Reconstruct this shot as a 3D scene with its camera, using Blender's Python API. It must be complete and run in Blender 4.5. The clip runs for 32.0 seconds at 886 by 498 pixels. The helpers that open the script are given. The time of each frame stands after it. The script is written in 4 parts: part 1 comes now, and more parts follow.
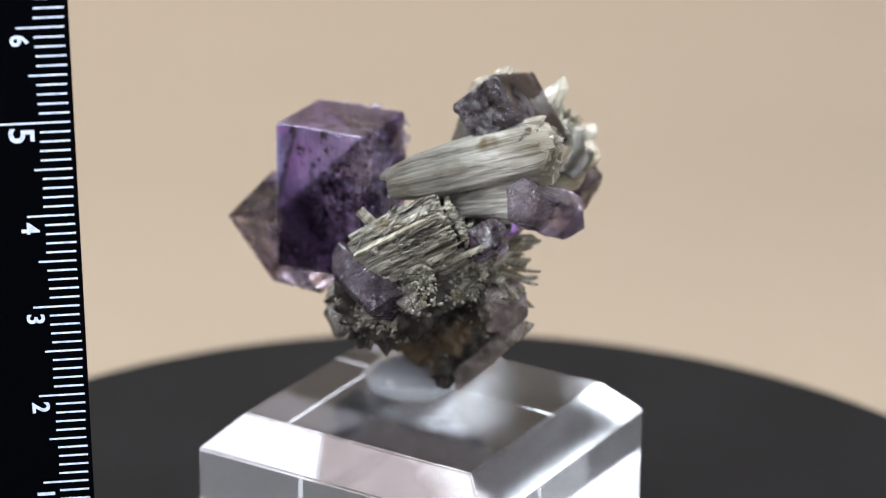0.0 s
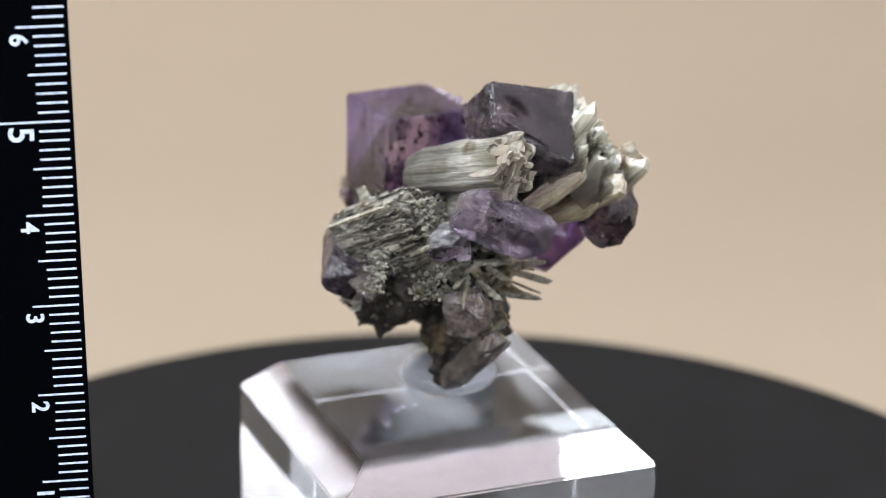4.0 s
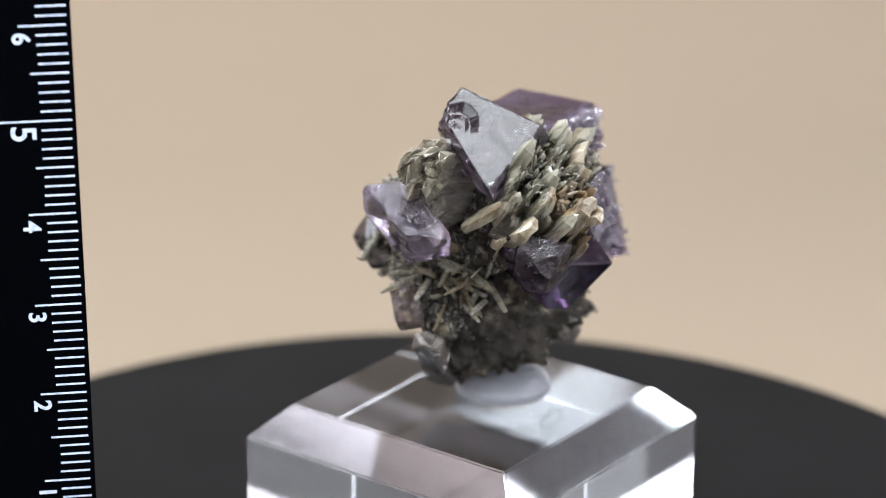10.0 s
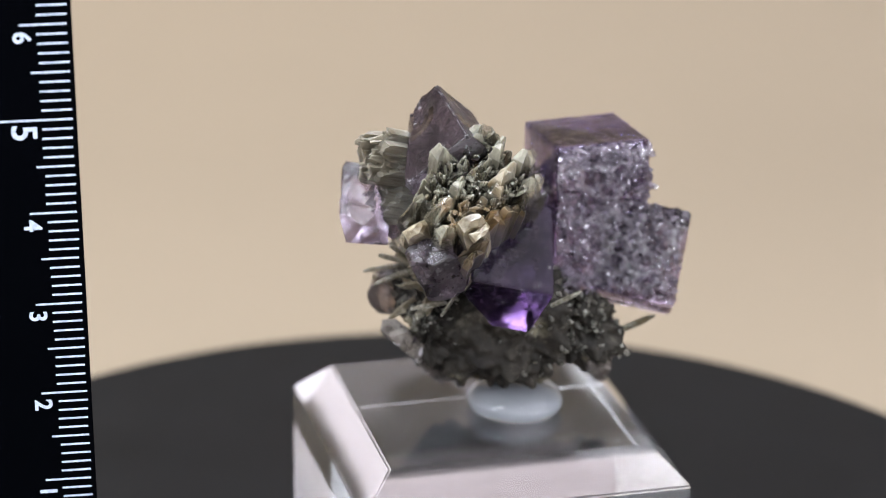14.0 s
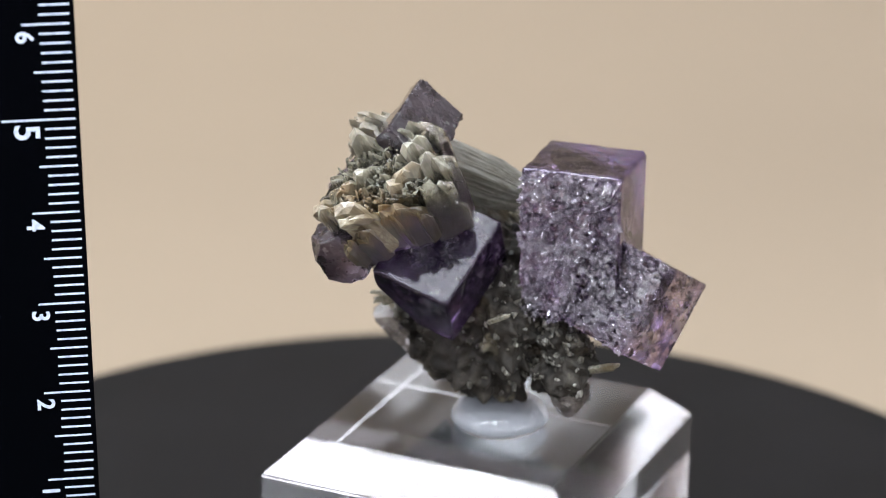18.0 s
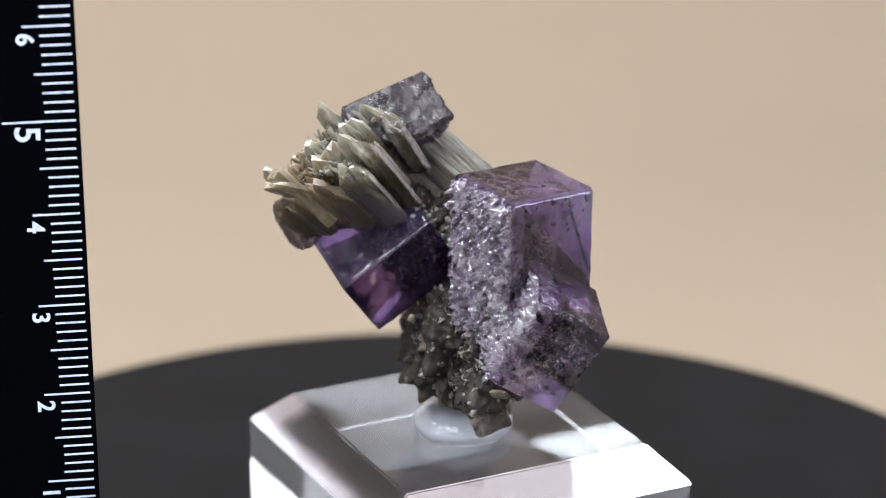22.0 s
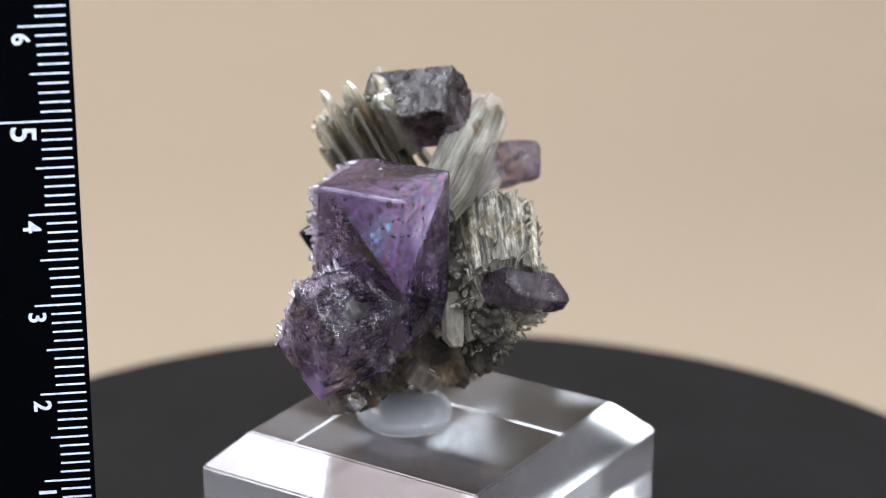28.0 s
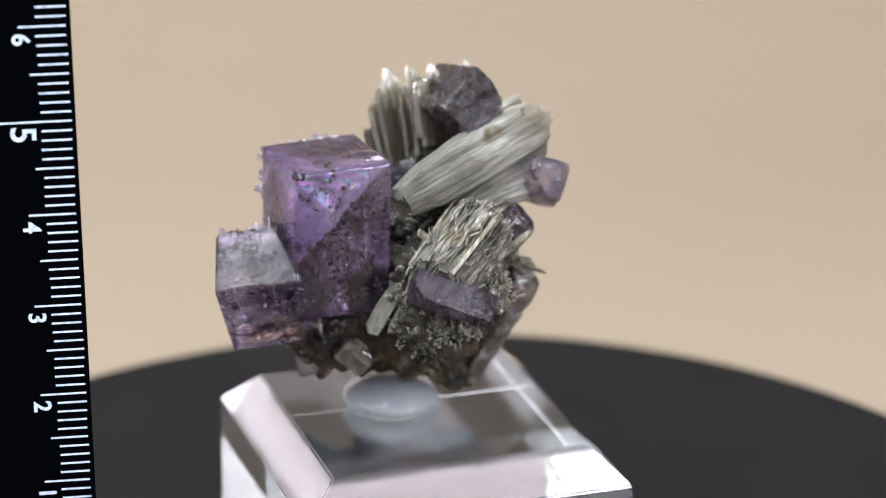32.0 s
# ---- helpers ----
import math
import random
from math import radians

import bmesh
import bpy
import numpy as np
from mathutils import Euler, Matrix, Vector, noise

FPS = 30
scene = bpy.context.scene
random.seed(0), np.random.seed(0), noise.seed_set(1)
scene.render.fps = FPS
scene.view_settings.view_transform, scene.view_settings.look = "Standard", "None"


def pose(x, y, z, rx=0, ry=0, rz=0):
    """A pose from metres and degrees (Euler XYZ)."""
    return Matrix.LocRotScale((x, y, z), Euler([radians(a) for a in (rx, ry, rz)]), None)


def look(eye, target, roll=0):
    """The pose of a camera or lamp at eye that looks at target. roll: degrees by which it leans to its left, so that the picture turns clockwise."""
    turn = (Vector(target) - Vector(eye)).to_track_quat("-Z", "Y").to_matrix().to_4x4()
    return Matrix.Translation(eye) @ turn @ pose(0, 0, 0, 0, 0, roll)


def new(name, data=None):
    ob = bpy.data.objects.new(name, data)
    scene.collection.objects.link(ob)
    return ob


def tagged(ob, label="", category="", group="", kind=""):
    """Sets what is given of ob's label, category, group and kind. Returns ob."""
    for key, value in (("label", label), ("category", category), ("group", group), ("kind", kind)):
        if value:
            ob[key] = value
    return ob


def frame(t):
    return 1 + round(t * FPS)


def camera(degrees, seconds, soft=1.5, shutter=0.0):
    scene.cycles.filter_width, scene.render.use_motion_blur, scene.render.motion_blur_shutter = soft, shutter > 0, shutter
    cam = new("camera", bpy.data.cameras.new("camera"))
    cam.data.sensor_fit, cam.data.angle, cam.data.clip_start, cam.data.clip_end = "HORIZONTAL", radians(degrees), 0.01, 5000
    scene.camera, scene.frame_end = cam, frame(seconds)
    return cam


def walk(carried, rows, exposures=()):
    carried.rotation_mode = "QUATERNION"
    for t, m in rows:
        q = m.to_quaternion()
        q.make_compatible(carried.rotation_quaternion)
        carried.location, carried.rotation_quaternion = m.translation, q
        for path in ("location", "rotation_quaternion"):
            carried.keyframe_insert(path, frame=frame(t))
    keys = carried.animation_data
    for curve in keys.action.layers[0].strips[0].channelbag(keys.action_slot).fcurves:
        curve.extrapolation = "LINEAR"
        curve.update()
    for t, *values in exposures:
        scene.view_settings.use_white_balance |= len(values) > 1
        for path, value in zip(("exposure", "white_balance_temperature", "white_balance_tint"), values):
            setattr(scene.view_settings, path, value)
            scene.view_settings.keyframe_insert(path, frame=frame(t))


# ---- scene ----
# Units below are centimetres on the turntable (part() turns them into metres).
CM = 0.01

# ---- camera: fixed on a tripod, long lens ----
cam = camera(17.75, 32.0, soft=1.0)
EYE, AIM = (0.0, -0.2923, 0.1192), (-0.00133, 0.0, 0.00873)
CAM = look(EYE, AIM, 0.806)
cam.data.dof.use_dof = True
cam.data.dof.focus_distance = 0.296
cam.data.dof.aperture_fstop = 21.0
walk(cam, [(0.0, CAM), (32.0, CAM)])

# Turn of the table in degrees, every two seconds, clockwise from above.
TURN = [7.94, 26.78, 45.73, 64.88, 84.16, 103.46, 122.88, 142.47, 162.03,
        181.4, 200.66, 219.97, 239.46, 259.18, 278.96, 298.59, 318.13]

# ---- world and lamps ----
world = bpy.data.worlds.new("studio")
scene.world = world
world.use_nodes = True
world.node_tree.nodes["Background"].inputs[0].default_value = (0.85, 0.78, 0.76, 1)
world.node_tree.nodes["Background"].inputs[1].default_value = 0.05


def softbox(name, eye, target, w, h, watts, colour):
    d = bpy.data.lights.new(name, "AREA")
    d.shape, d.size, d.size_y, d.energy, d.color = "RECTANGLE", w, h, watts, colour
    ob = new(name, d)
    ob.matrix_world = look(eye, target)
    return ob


softbox("softbox_top", (-0.103, -0.035, 0.439), (0.052, 0.0, 0.019), 0.50, 0.44, 10.5, (0.88, 0.94, 1.0))
softbox("softbox_right", (0.48, -0.34, 0.115), (0, 0, 0.01), 0.36, 0.2, 2.8, (0.86, 0.93, 1.0))
softbox("softbox_high", (0.42, 0.10, 0.50), (0, 0, 0.0), 0.7, 0.6, 2.0, (0.88, 0.88, 1.0))
softbox("softbox_left", (-0.42, -0.225, 0.225), (0, 0, 0.0), 0.26, 0.26, 1.7, (0.85, 0.92, 1.0))
# unseen fill added behind the camera, for the brightness mirrored in the block's bevels
softbox("front_fill", (0.0, -0.56, 0.29), (0, 0, 0.0), 0.5, 0.24, 1.15, (0.9, 0.94, 1.0))
# unseen lamp added only to lift the left side of the paper
softbox("backdrop_fill", (-0.42, 0.24, 0.26), (-0.40, 0.60, 0.04), 0.2, 0.2, 2.1, (1.0, 0.93, 0.80))
scene.view_settings.exposure = -0.14


# ---- materials ----
def material(name, colour, rough=0.5, metal=0.0, **inputs):
    m = bpy.data.materials.new(name)
    m.use_nodes = True
    b = m.node_tree.nodes["Principled BSDF"]
    b.inputs["Base Color"].default_value = (*colour, 1)
    b.inputs["Roughness"].default_value = rough
    b.inputs["Metallic"].default_value = metal
    for k, v in inputs.items():
        b.inputs[k.replace("_", " ")].default_value = v
    return m


def streak(mp, along, times):
    """Stretches a texture along a direction."""
    d = Vector(along).normalized()
    mp.vector_type = "TEXTURE"
    mp.inputs["Rotation"].default_value = (0, -math.asin(d.z), math.atan2(d.y, d.x))
    mp.inputs["Scale"].default_value = (times, 1, 1)


def ramp_noise(m, scale, stops, detail=6.0, rough=0.6, stretch=(1, 1, 1), turn=(0, 0, 0), target="Base Color", distort=0.0, along=None):
    """A noise in object space, run through a colour ramp, into one input of the shader."""
    nt = m.node_tree
    tc, mp = nt.nodes.new("ShaderNodeTexCoord"), nt.nodes.new("ShaderNodeMapping")
    mp.inputs["Scale"].default_value = stretch
    mp.inputs["Rotation"].default_value = turn
    if along:
        streak(mp, along, stretch[0])
    n, r = nt.nodes.new("ShaderNodeTexNoise"), nt.nodes.new("ShaderNodeValToRGB")
    n.inputs["Scale"].default_value, n.inputs["Detail"].default_value, n.inputs["Roughness"].default_value = scale, detail, rough
    n.inputs["Distortion"].default_value = distort
    els = r.color_ramp.elements
    while len(els) < len(stops):
        els.new(0.5)
    for e, (p, c) in zip(els, stops):
        e.position, e.color = p, (*c, 1) if len(c) == 3 else c
    nt.links.new(tc.outputs["Object"], mp.inputs["Vector"])
    nt.links.new(mp.outputs[0], n.inputs["Vector"])
    nt.links.new(n.outputs["Fac"], r.inputs["Fac"])
    nt.links.new(r.outputs["Color"], nt.nodes["Principled BSDF"].inputs[target])
    return n


def bump(m, scale, strength, distance=0.0002, stretch=(1, 1, 1), turn=(0, 0, 0), detail=5.0):
    nt = m.node_tree
    tc, mp = nt.nodes.new("ShaderNodeTexCoord"), nt.nodes.new("ShaderNodeMapping")
    mp.inputs["Scale"].default_value = stretch
    mp.inputs["Rotation"].default_value = turn
    n, b = nt.nodes.new("ShaderNodeTexNoise"), nt.nodes.new("ShaderNodeBump")
    n.inputs["Scale"].default_value, n.inputs["Detail"].default_value = scale, detail
    b.inputs["Strength"].default_value, b.inputs["Distance"].default_value = strength, distance
    nt.links.new(tc.outputs["Object"], mp.inputs["Vector"])
    nt.links.new(mp.outputs[0], n.inputs["Vector"])
    nt.links.new(n.outputs["Fac"], b.inputs["Height"])
    nt.links.new(b.outputs[0], nt.nodes["Principled BSDF"].inputs["Normal"])
    return m


PAPER = material("backdrop_paper", (0.515, 0.368, 0.239), 0.9)
ramp_noise(PAPER, 3.0, [(0.3, (0.19, 0.1515, 0.108)), (0.7, (0.206, 0.165, 0.118))])
DISC = bump(material("black_matte_plastic", (0.0135, 0.0135, 0.0143), 0.6, Specular_IOR_Level=0.1), 900, 0.15)
ramp_noise(DISC, 60.0, [(0.3, (0.003, 0.003, 0.0033)), (0.7, (0.0048, 0.0048, 0.0053))])
RULER = bump(material("black_ruler_plastic", (0.0008, 0.001, 0.0016), 0.5, Specular_IOR_Level=0.0), 1500, 0.1)
INK = material("white_ink", (0.72, 0.76, 0.82), 0.6)
ramp_noise(INK, 1200.0, [(0.3, (0.26, 0.32, 0.43)), (0.55, (0.46, 0.53, 0.66))])
ACRYLIC = material("clear_acrylic", (0.95, 0.975, 1.0), 0.015, Transmission_Weight=1.0, IOR=1.49)
ROUGH_ACRYLIC = bump(material("rough_clear_acrylic", (0.9, 0.94, 1.0), 0.11, Transmission_Weight=1.0, IOR=1.49), 130, 0.07, 0.0006)
PUTTY = material("clear_putty", (0.84, 0.89, 0.97), 0.16, Transmission_Weight=0.75, IOR=1.42)
WALL = material("studio_wall", (0.62, 0.56, 0.52), 0.9)
ramp_noise(WALL, 2.0, [(0.3, (0.76, 0.71, 0.73)), (0.7, (0.82, 0.77, 0.79))])


# ---- mesh helpers ----
def part(name, bm, mat, parent=None, label="", smooth=False, m=None, second=None):
    """Links a bmesh, drawn in centimetres, as one mesh object."""
    me = bpy.data.meshes.new(name)
    bmesh.ops.scale(bm, vec=(CM, CM, CM), verts=bm.verts)
    if smooth:
        for fc in bm.faces:
            fc.smooth = True
    bm.to_mesh(me)
    bm.free()
    me.materials.append(mat)
    if second:
        me.materials.append(second)
    ob = new(name, me)
    if parent is not None:
        ob.parent = parent
    if m is not None:
        ob.matrix_basis = m
    if label:
        tagged(ob, label)
    return ob


def cpose(x, y, z, rx=0, ry=0, rz=0):
    return pose(x * CM, y * CM, z * CM, rx, ry, rz)


def box_bm(x0, x1, y0, y1, z0, z1, bevel=0.0, segs=2):
    bm = bmesh.new()
    bmesh.ops.create_cube(bm, size=1.0)
    for v in bm.verts:
        v.co = Vector((x0 + (v.co.x + 0.5) * (x1 - x0), y0 + (v.co.y + 0.5) * (y1 - y0), z0 + (v.co.z + 0.5) * (z1 - z0)))
    if bevel:
        bmesh.ops.bevel(bm, geom=bm.edges[:], offset=bevel, segments=segs, affect="EDGES", profile=0.5)
    return bm


def lathe_bm(profile, n=96):
    """A solid of revolution from (radius, height) pairs, closed at both ends."""
    bm = bmesh.new()
    rings = [[bm.verts.new((r * math.cos(2 * math.pi * k / n), r * math.sin(2 * math.pi * k / n), z)) for k in range(n)] for r, z in profile]
    for a, b in zip(rings, rings[1:]):
        for k in range(n):
            bm.faces.new((a[k], a[(k + 1) % n], b[(k + 1) % n], b[k]))
    bm.faces.new(rings[0][::-1])
    bm.faces.new(rings[-1])
    return bm


# ---- setting ----
TABLE_Z, DISC_R = -3.2, 7.58


def build_setting():
    bm = bmesh.new()
    prof = [(-35.0, -8.0)] + [(28.0 + 30.0 * math.sin(a), 22.0 - 30.0 * math.cos(a)) for a in [math.pi / 2 * i / 24 for i in range(25)]] + [(58.0, 46.0)]
    rows = []
    for y, z in prof:
        rows.append([bm.verts.new((x, y, z)) for x in (-75, 75)])
    for a, b in zip(rows, rows[1:]):
        bm.faces.new((a[0], a[1], b[1], b[0]))
    bmesh.ops.recalc_face_normals(bm, faces=bm.faces)
    back = part("backdrop", bm, PAPER, smooth=True)
    tagged(back, "smooth beige paper backdrop sweeping up behind the turntable", "backdrop", kind="structure")
    for name, args in (("wall_left", (-77, -75, -60, 60, -9, 75)), ("wall_right", (75, 77, -60, 60, -9, 75)),
                       ("wall_rear", (-77, 77, -62, -60, -9, 75)), ("wall_back", (-77, 77, 60, 62, -9, 75)), ("ceiling", (-77, 77, -62, 62, 75, 77)),
                       ("floor", (-77, 77, -62, 62, -11, -9))):
        tagged(part(name, box_bm(*args), WALL), "plain pale studio surface closing the room", name.split("_")[0], kind="structure")


def build_turntable():
    root = new("turntable")
    tagged(root, "round matte black turntable under the clear display base", "turntable")
    R = DISC_R
    prof = [(R - 0.12, -0.7), (R, -0.6), (R, -0.1), (R - 0.03, -0.03), (R - 0.1, 0.0)]
    part("platter", lathe_bm(prof, 160), DISC, root, m=cpose(0, 0, TABLE_Z))
    part("foot", lathe_bm([(5.8, -4.7), (6.0, -4.6), (6.0, -0.75), (5.8, -0.7)], 96), DISC, root, m=cpose(0, 0, TABLE_Z))
    return root


BASE_C, BASE_A = (-0.34, 0.167), -22.6
BASE_TOP, BASE_SH, BASE_IN, BASE_OUT = -1.005, -1.385, 1.46, 1.835


def build_base():
    root = new("display_base")
    tagged(root, "clear acrylic display stand with a polished sloping rim", "display base")
    bm = bmesh.new()
    rings = []
    for h, z in ((BASE_OUT, TABLE_Z + 0.003), (BASE_OUT, BASE_SH), (BASE_IN, BASE_TOP)):
        rings.append([bm.verts.new((sx * h, sy * h, z)) for sx, sy in ((-1, -1), (1, -1), (1, 1), (-1, 1))])
    for a, b in zip(rings, rings[1:]):
        for k in range(4):
            bm.faces.new((a[k], a[(k + 1) % 4], b[(k + 1) % 4], b[k]))
    bm.faces.new(rings[0][::-1]).material_index = 1
    bm.faces.new(rings[-1])
    bmesh.ops.bevel(bm, geom=bm.edges[:], offset=0.018, segments=2, affect="EDGES")
    part("block", bm, ACRYLIC, root, m=cpose(BASE_C[0], BASE_C[1], 0, 0, 0, BASE_A), second=ROUGH_ACRYLIC)
    return root


def build_putty():
    bm = lathe_bm([(0.40, 0.0), (0.50, 0.03), (0.54, 0.10), (0.52, 0.18), (0.44, 0.26), (0.3, 0.31), (0.1, 0.33)], 64)
    for v in bm.verts:
        k = 1 + 0.07 * noise.noise(v.co * 3.0)
        v.co.x *= k
        v.co.y *= k
    ob = part("mounting_putty", bm, PUTTY, smooth=True)
    for v in ob.data.vertices:
        v.co += Vector((-0.52 * CM, 0.45 * CM, BASE_TOP * CM))
    tagged(ob, "flattened blob of translucent putty holding the mineral on the acrylic stand", "putty")
    return ob


def digit(ch, x, y, size, parent):
    cu = bpy.data.curves.new("digit", "FONT")
    cu.body, cu.size, cu.align_x, cu.align_y, cu.extrude = ch, size * CM, "CENTER", "CENTER", 0.00002
    cu.offset = 0.00006
    cu.resolution_u = 6
    ob = new("digit", cu)
    bpy.context.view_layer.update()
    dg = bpy.context.evaluated_depsgraph_get()
    me = bpy.data.meshes.new_from_object(ob.evaluated_get(dg))
    bpy.data.objects.remove(ob)
    me.materials.clear()
    me.materials.append(INK)
    o = new("digit", me)
    o.parent = parent
    o.matrix_basis = cpose(x, -0.0045, y, 90, 90, 0)
    return o


def build_ruler():
    """Origin on the scale's edge at the 3 cm mark; x across, z along the scale."""
    root = new("ruler")
    tagged(root, "black plastic scale ruler with white millimetre marks standing upright", "ruler")
    body = part("body", box_bm(-3.0, 0.048, 0.0, 0.12, -6.9, 6.2, 0.012, 2), RULER, root)
    for mm in range(-30, 61):
        if mm % 10 == 0:
            ln = 0.74 if mm % 50 == 20 else 0.475
        elif mm % 5 == 0:
            ln = 0.385
        else:
            ln = 0.305
        wob = 0.006 * math.sin(mm * 7.3)
        part("tick_mark", box_bm(-ln + wob, wob, -0.003, 0.004, mm / 10 - 0.0105, mm / 10 + 0.0105), INK, body)
    for n in range(1, 10):
        digit(str(n), -0.465 if n != 5 else -0.50, n - 3 - 0.13, 0.25 if n != 5 else 0.36, body)
    return root


RULER_AT = (-3.879, -1.998, 0.945)
ruler_pose = cpose(*RULER_AT, 0.13, -1.04, 8.55)


# ---- minerals: materials ----
def link_bump(m, heights, along=None):
    """Adds bumps on top of one another: (scale, strength, distance, stretch, turn)."""
    nt = m.node_tree
    last = None
    for scale, strength, dist, stretch, turn in heights:
        tc, mp = nt.nodes.new("ShaderNodeTexCoord"), nt.nodes.new("ShaderNodeMapping")
        mp.inputs["Scale"].default_value, mp.inputs["Rotation"].default_value = stretch, turn
        if along:
            streak(mp, along, 8.0)
        n, b = nt.nodes.new("ShaderNodeTexNoise"), nt.nodes.new("ShaderNodeBump")
        n.inputs["Scale"].default_value, n.inputs["Detail"].default_value = scale, 6.0
        b.inputs["Strength"].default_value, b.inputs["Distance"].default_value = strength, dist
        nt.links.new(tc.outputs["Object"], mp.inputs["Vector"])
        nt.links.new(mp.outputs[0], n.inputs["Vector"])
        nt.links.new(n.outputs["Fac"], b.inputs["Height"])
        if last:
            nt.links.new(last.outputs[0], b.inputs["Normal"])
        last = b
    nt.links.new(last.outputs[0], nt.nodes["Principled BSDF"].inputs["Normal"])


def spots(m, scale, at, colour, width=0.04):
    """Dark inclusions: a second noise that mixes a colour over the base colour."""
    nt = m.node_tree
    bsdf = nt.nodes["Principled BSDF"]
    src = bsdf.inputs["Base Color"].links[0].from_socket
    tc, n, r = nt.nodes.new("ShaderNodeTexCoord"), nt.nodes.new("ShaderNodeTexNoise"), nt.nodes.new("ShaderNodeValToRGB")
    n.inputs["Scale"].default_value, n.inputs["Detail"].default_value = scale, 3.0
    r.color_ramp.elements[0].position, r.color_ramp.elements[1].position = at, at + width
    mix = nt.nodes.new("ShaderNodeMix")
    mix.data_type = "RGBA"
    nt.links.new(tc.outputs["Object"], n.inputs["Vector"])
    nt.links.new(n.outputs["Fac"], r.inputs["Fac"])
    nt.links.new(r.outputs["Color"], mix.inputs["Factor"])
    nt.links.new(src, mix.inputs[6])
    mix.inputs[7].default_value = (*colour, 1)
    nt.links.new(mix.outputs[2], bsdf.inputs["Base Color"])


def fluorite(name, dark, mid, light, clear, rough=0.1, scale=170.0, speck=0.64, coat=0.0, shine=0.5, grain=0.5, ior=1.434, etch=0.0, wave=0.06, pit=0.0):
    m = material(name, mid, rough, Transmission_Weight=clear, IOR=ior, Specular_IOR_Level=shine, Coat_Weight=coat, Coat_IOR=1.6, Coat_Roughness=0.04)
    ramp_noise(m, scale, [(0.34, dark), (0.5, mid), (0.66, light)], detail=8.0, rough=0.65, distort=0.6)
    spots(m, 900.0, speck + 0.01, (0.035, 0.02, 0.035))
    spots(m, 640.0, 0.66, (0.85, 0.82, 0.88), 0.06)
    link_bump(m, [(1100, grain, 0.0001, (1, 1, 1), (0, 0, 0)), (180, wave, 0.0003, (1, 1, 1), (0, 0, 0))] + ([(380, etch, 0.0005, (1, 1, 1), (0, 0, 0))] if etch else [])
              + ([(260, pit, 0.002, (1, 1, 1), (0, 0, 0))] if pit else []))
    return m


def worn_edges(m, colour):
    """Pale chipped edges, broken up by a noise."""
    nt = m.node_tree
    bsdf = nt.nodes["Principled BSDF"]
    src = bsdf.inputs["Base Color"].links[0].from_socket
    geo, r, tc, n, mul = (nt.nodes.new(k) for k in ("ShaderNodeNewGeometry", "ShaderNodeMapRange", "ShaderNodeTexCoord", "ShaderNodeTexNoise", "ShaderNodeMath"))
    r.inputs["From Min"].default_value, r.inputs["From Max"].default_value = 0.6, 0.8
    n.inputs["Scale"].default_value, n.inputs["Detail"].default_value = 700.0, 3.0
    mul.operation = "MULTIPLY"
    mix = nt.nodes.new("ShaderNodeMix")
    mix.data_type = "RGBA"
    nt.links.new(geo.outputs["Pointiness"], r.inputs["Value"])
    nt.links.new(tc.outputs["Object"], n.inputs["Vector"])
    nt.links.new(r.outputs["Result"], mul.inputs[0])
    nt.links.new(n.outputs["Fac"], mul.inputs[1])
    nt.links.new(mul.outputs[0], mix.inputs["Factor"])
    nt.links.new(src, mix.inputs[6])
    mix.inputs[7].default_value = (*colour, 1)
    nt.links.new(mix.outputs[2], bsdf.inputs["Base Color"])


PURPLE = fluorite("purple_fluorite", (0.12, 0.065, 0.17), (0.4, 0.3, 0.5), (0.8, 0.71, 0.84), 0.99, 0.015, 70.0, 0.6, grain=0.04)
LILAC = fluorite("lilac_fluorite", (0.24, 0.17, 0.28), (0.55, 0.46, 0.58), (0.9, 0.85, 0.91), 1.0, 0.05, 120.0, 0.56, grain=0.15, ior=1.28, etch=0.3, pit=0.5)
SMOKY = fluorite("smoky_fluorite", (0.012, 0.009, 0.014), (0.1, 0.072, 0.098), (0.4, 0.34, 0.42), 0.95, 0.12, 75.0, 0.6, etch=0.4, pit=0.9)
ramp_noise(SMOKY, 300.0, [(0.4, (0.1, 0.1, 0.1)), (0.62, (0.55, 0.55, 0.55))], target="Roughness")
SMOKY_GLOSS = fluorite("glossy_smoky_fluorite", (0.012, 0.008, 0.01), (0.045, 0.032, 0.04), (0.16, 0.12, 0.14), 0.85, 0.06, 220.0, 0.64, 0.0, grain=0.06, wave=0.02)
DEEP = fluorite("deep_violet_fluorite", (0.018, 0.008, 0.035), (0.075, 0.035, 0.125), (0.25, 0.15, 0.34), 0.95, 0.06, 130.0, 0.66, grain=0.15, pit=0.2)
DEEP_GLOSS = fluorite("glossy_violet_fluorite", (0.03, 0.02, 0.05), (0.08, 0.052, 0.12), (0.22, 0.17, 0.28), 0.9, 0.05, 200.0, 0.66, 0.0, ior=1.32, grain=0.15, wave=0.03)
ramp_noise(LILAC, 260.0, [(0.45, (0.03, 0.03, 0.03)), (0.68, (0.4, 0.4, 0.4))], target="Roughness")
PALE = fluorite("pale_lavender_fluorite", (0.14, 0.11, 0.15), (0.37, 0.31, 0.4), (0.72, 0.67, 0.75), 0.95, 0.12, 130.0, 0.64, ior=1.3, grain=0.3, etch=0.3, pit=0.2)
GREYISH = fluorite("greyish_fluorite", (0.12, 0.09, 0.08), (0.34, 0.28, 0.265), (0.66, 0.6, 0.58), 0.85, 0.2, 300.0, 0.64, etch=0.5)
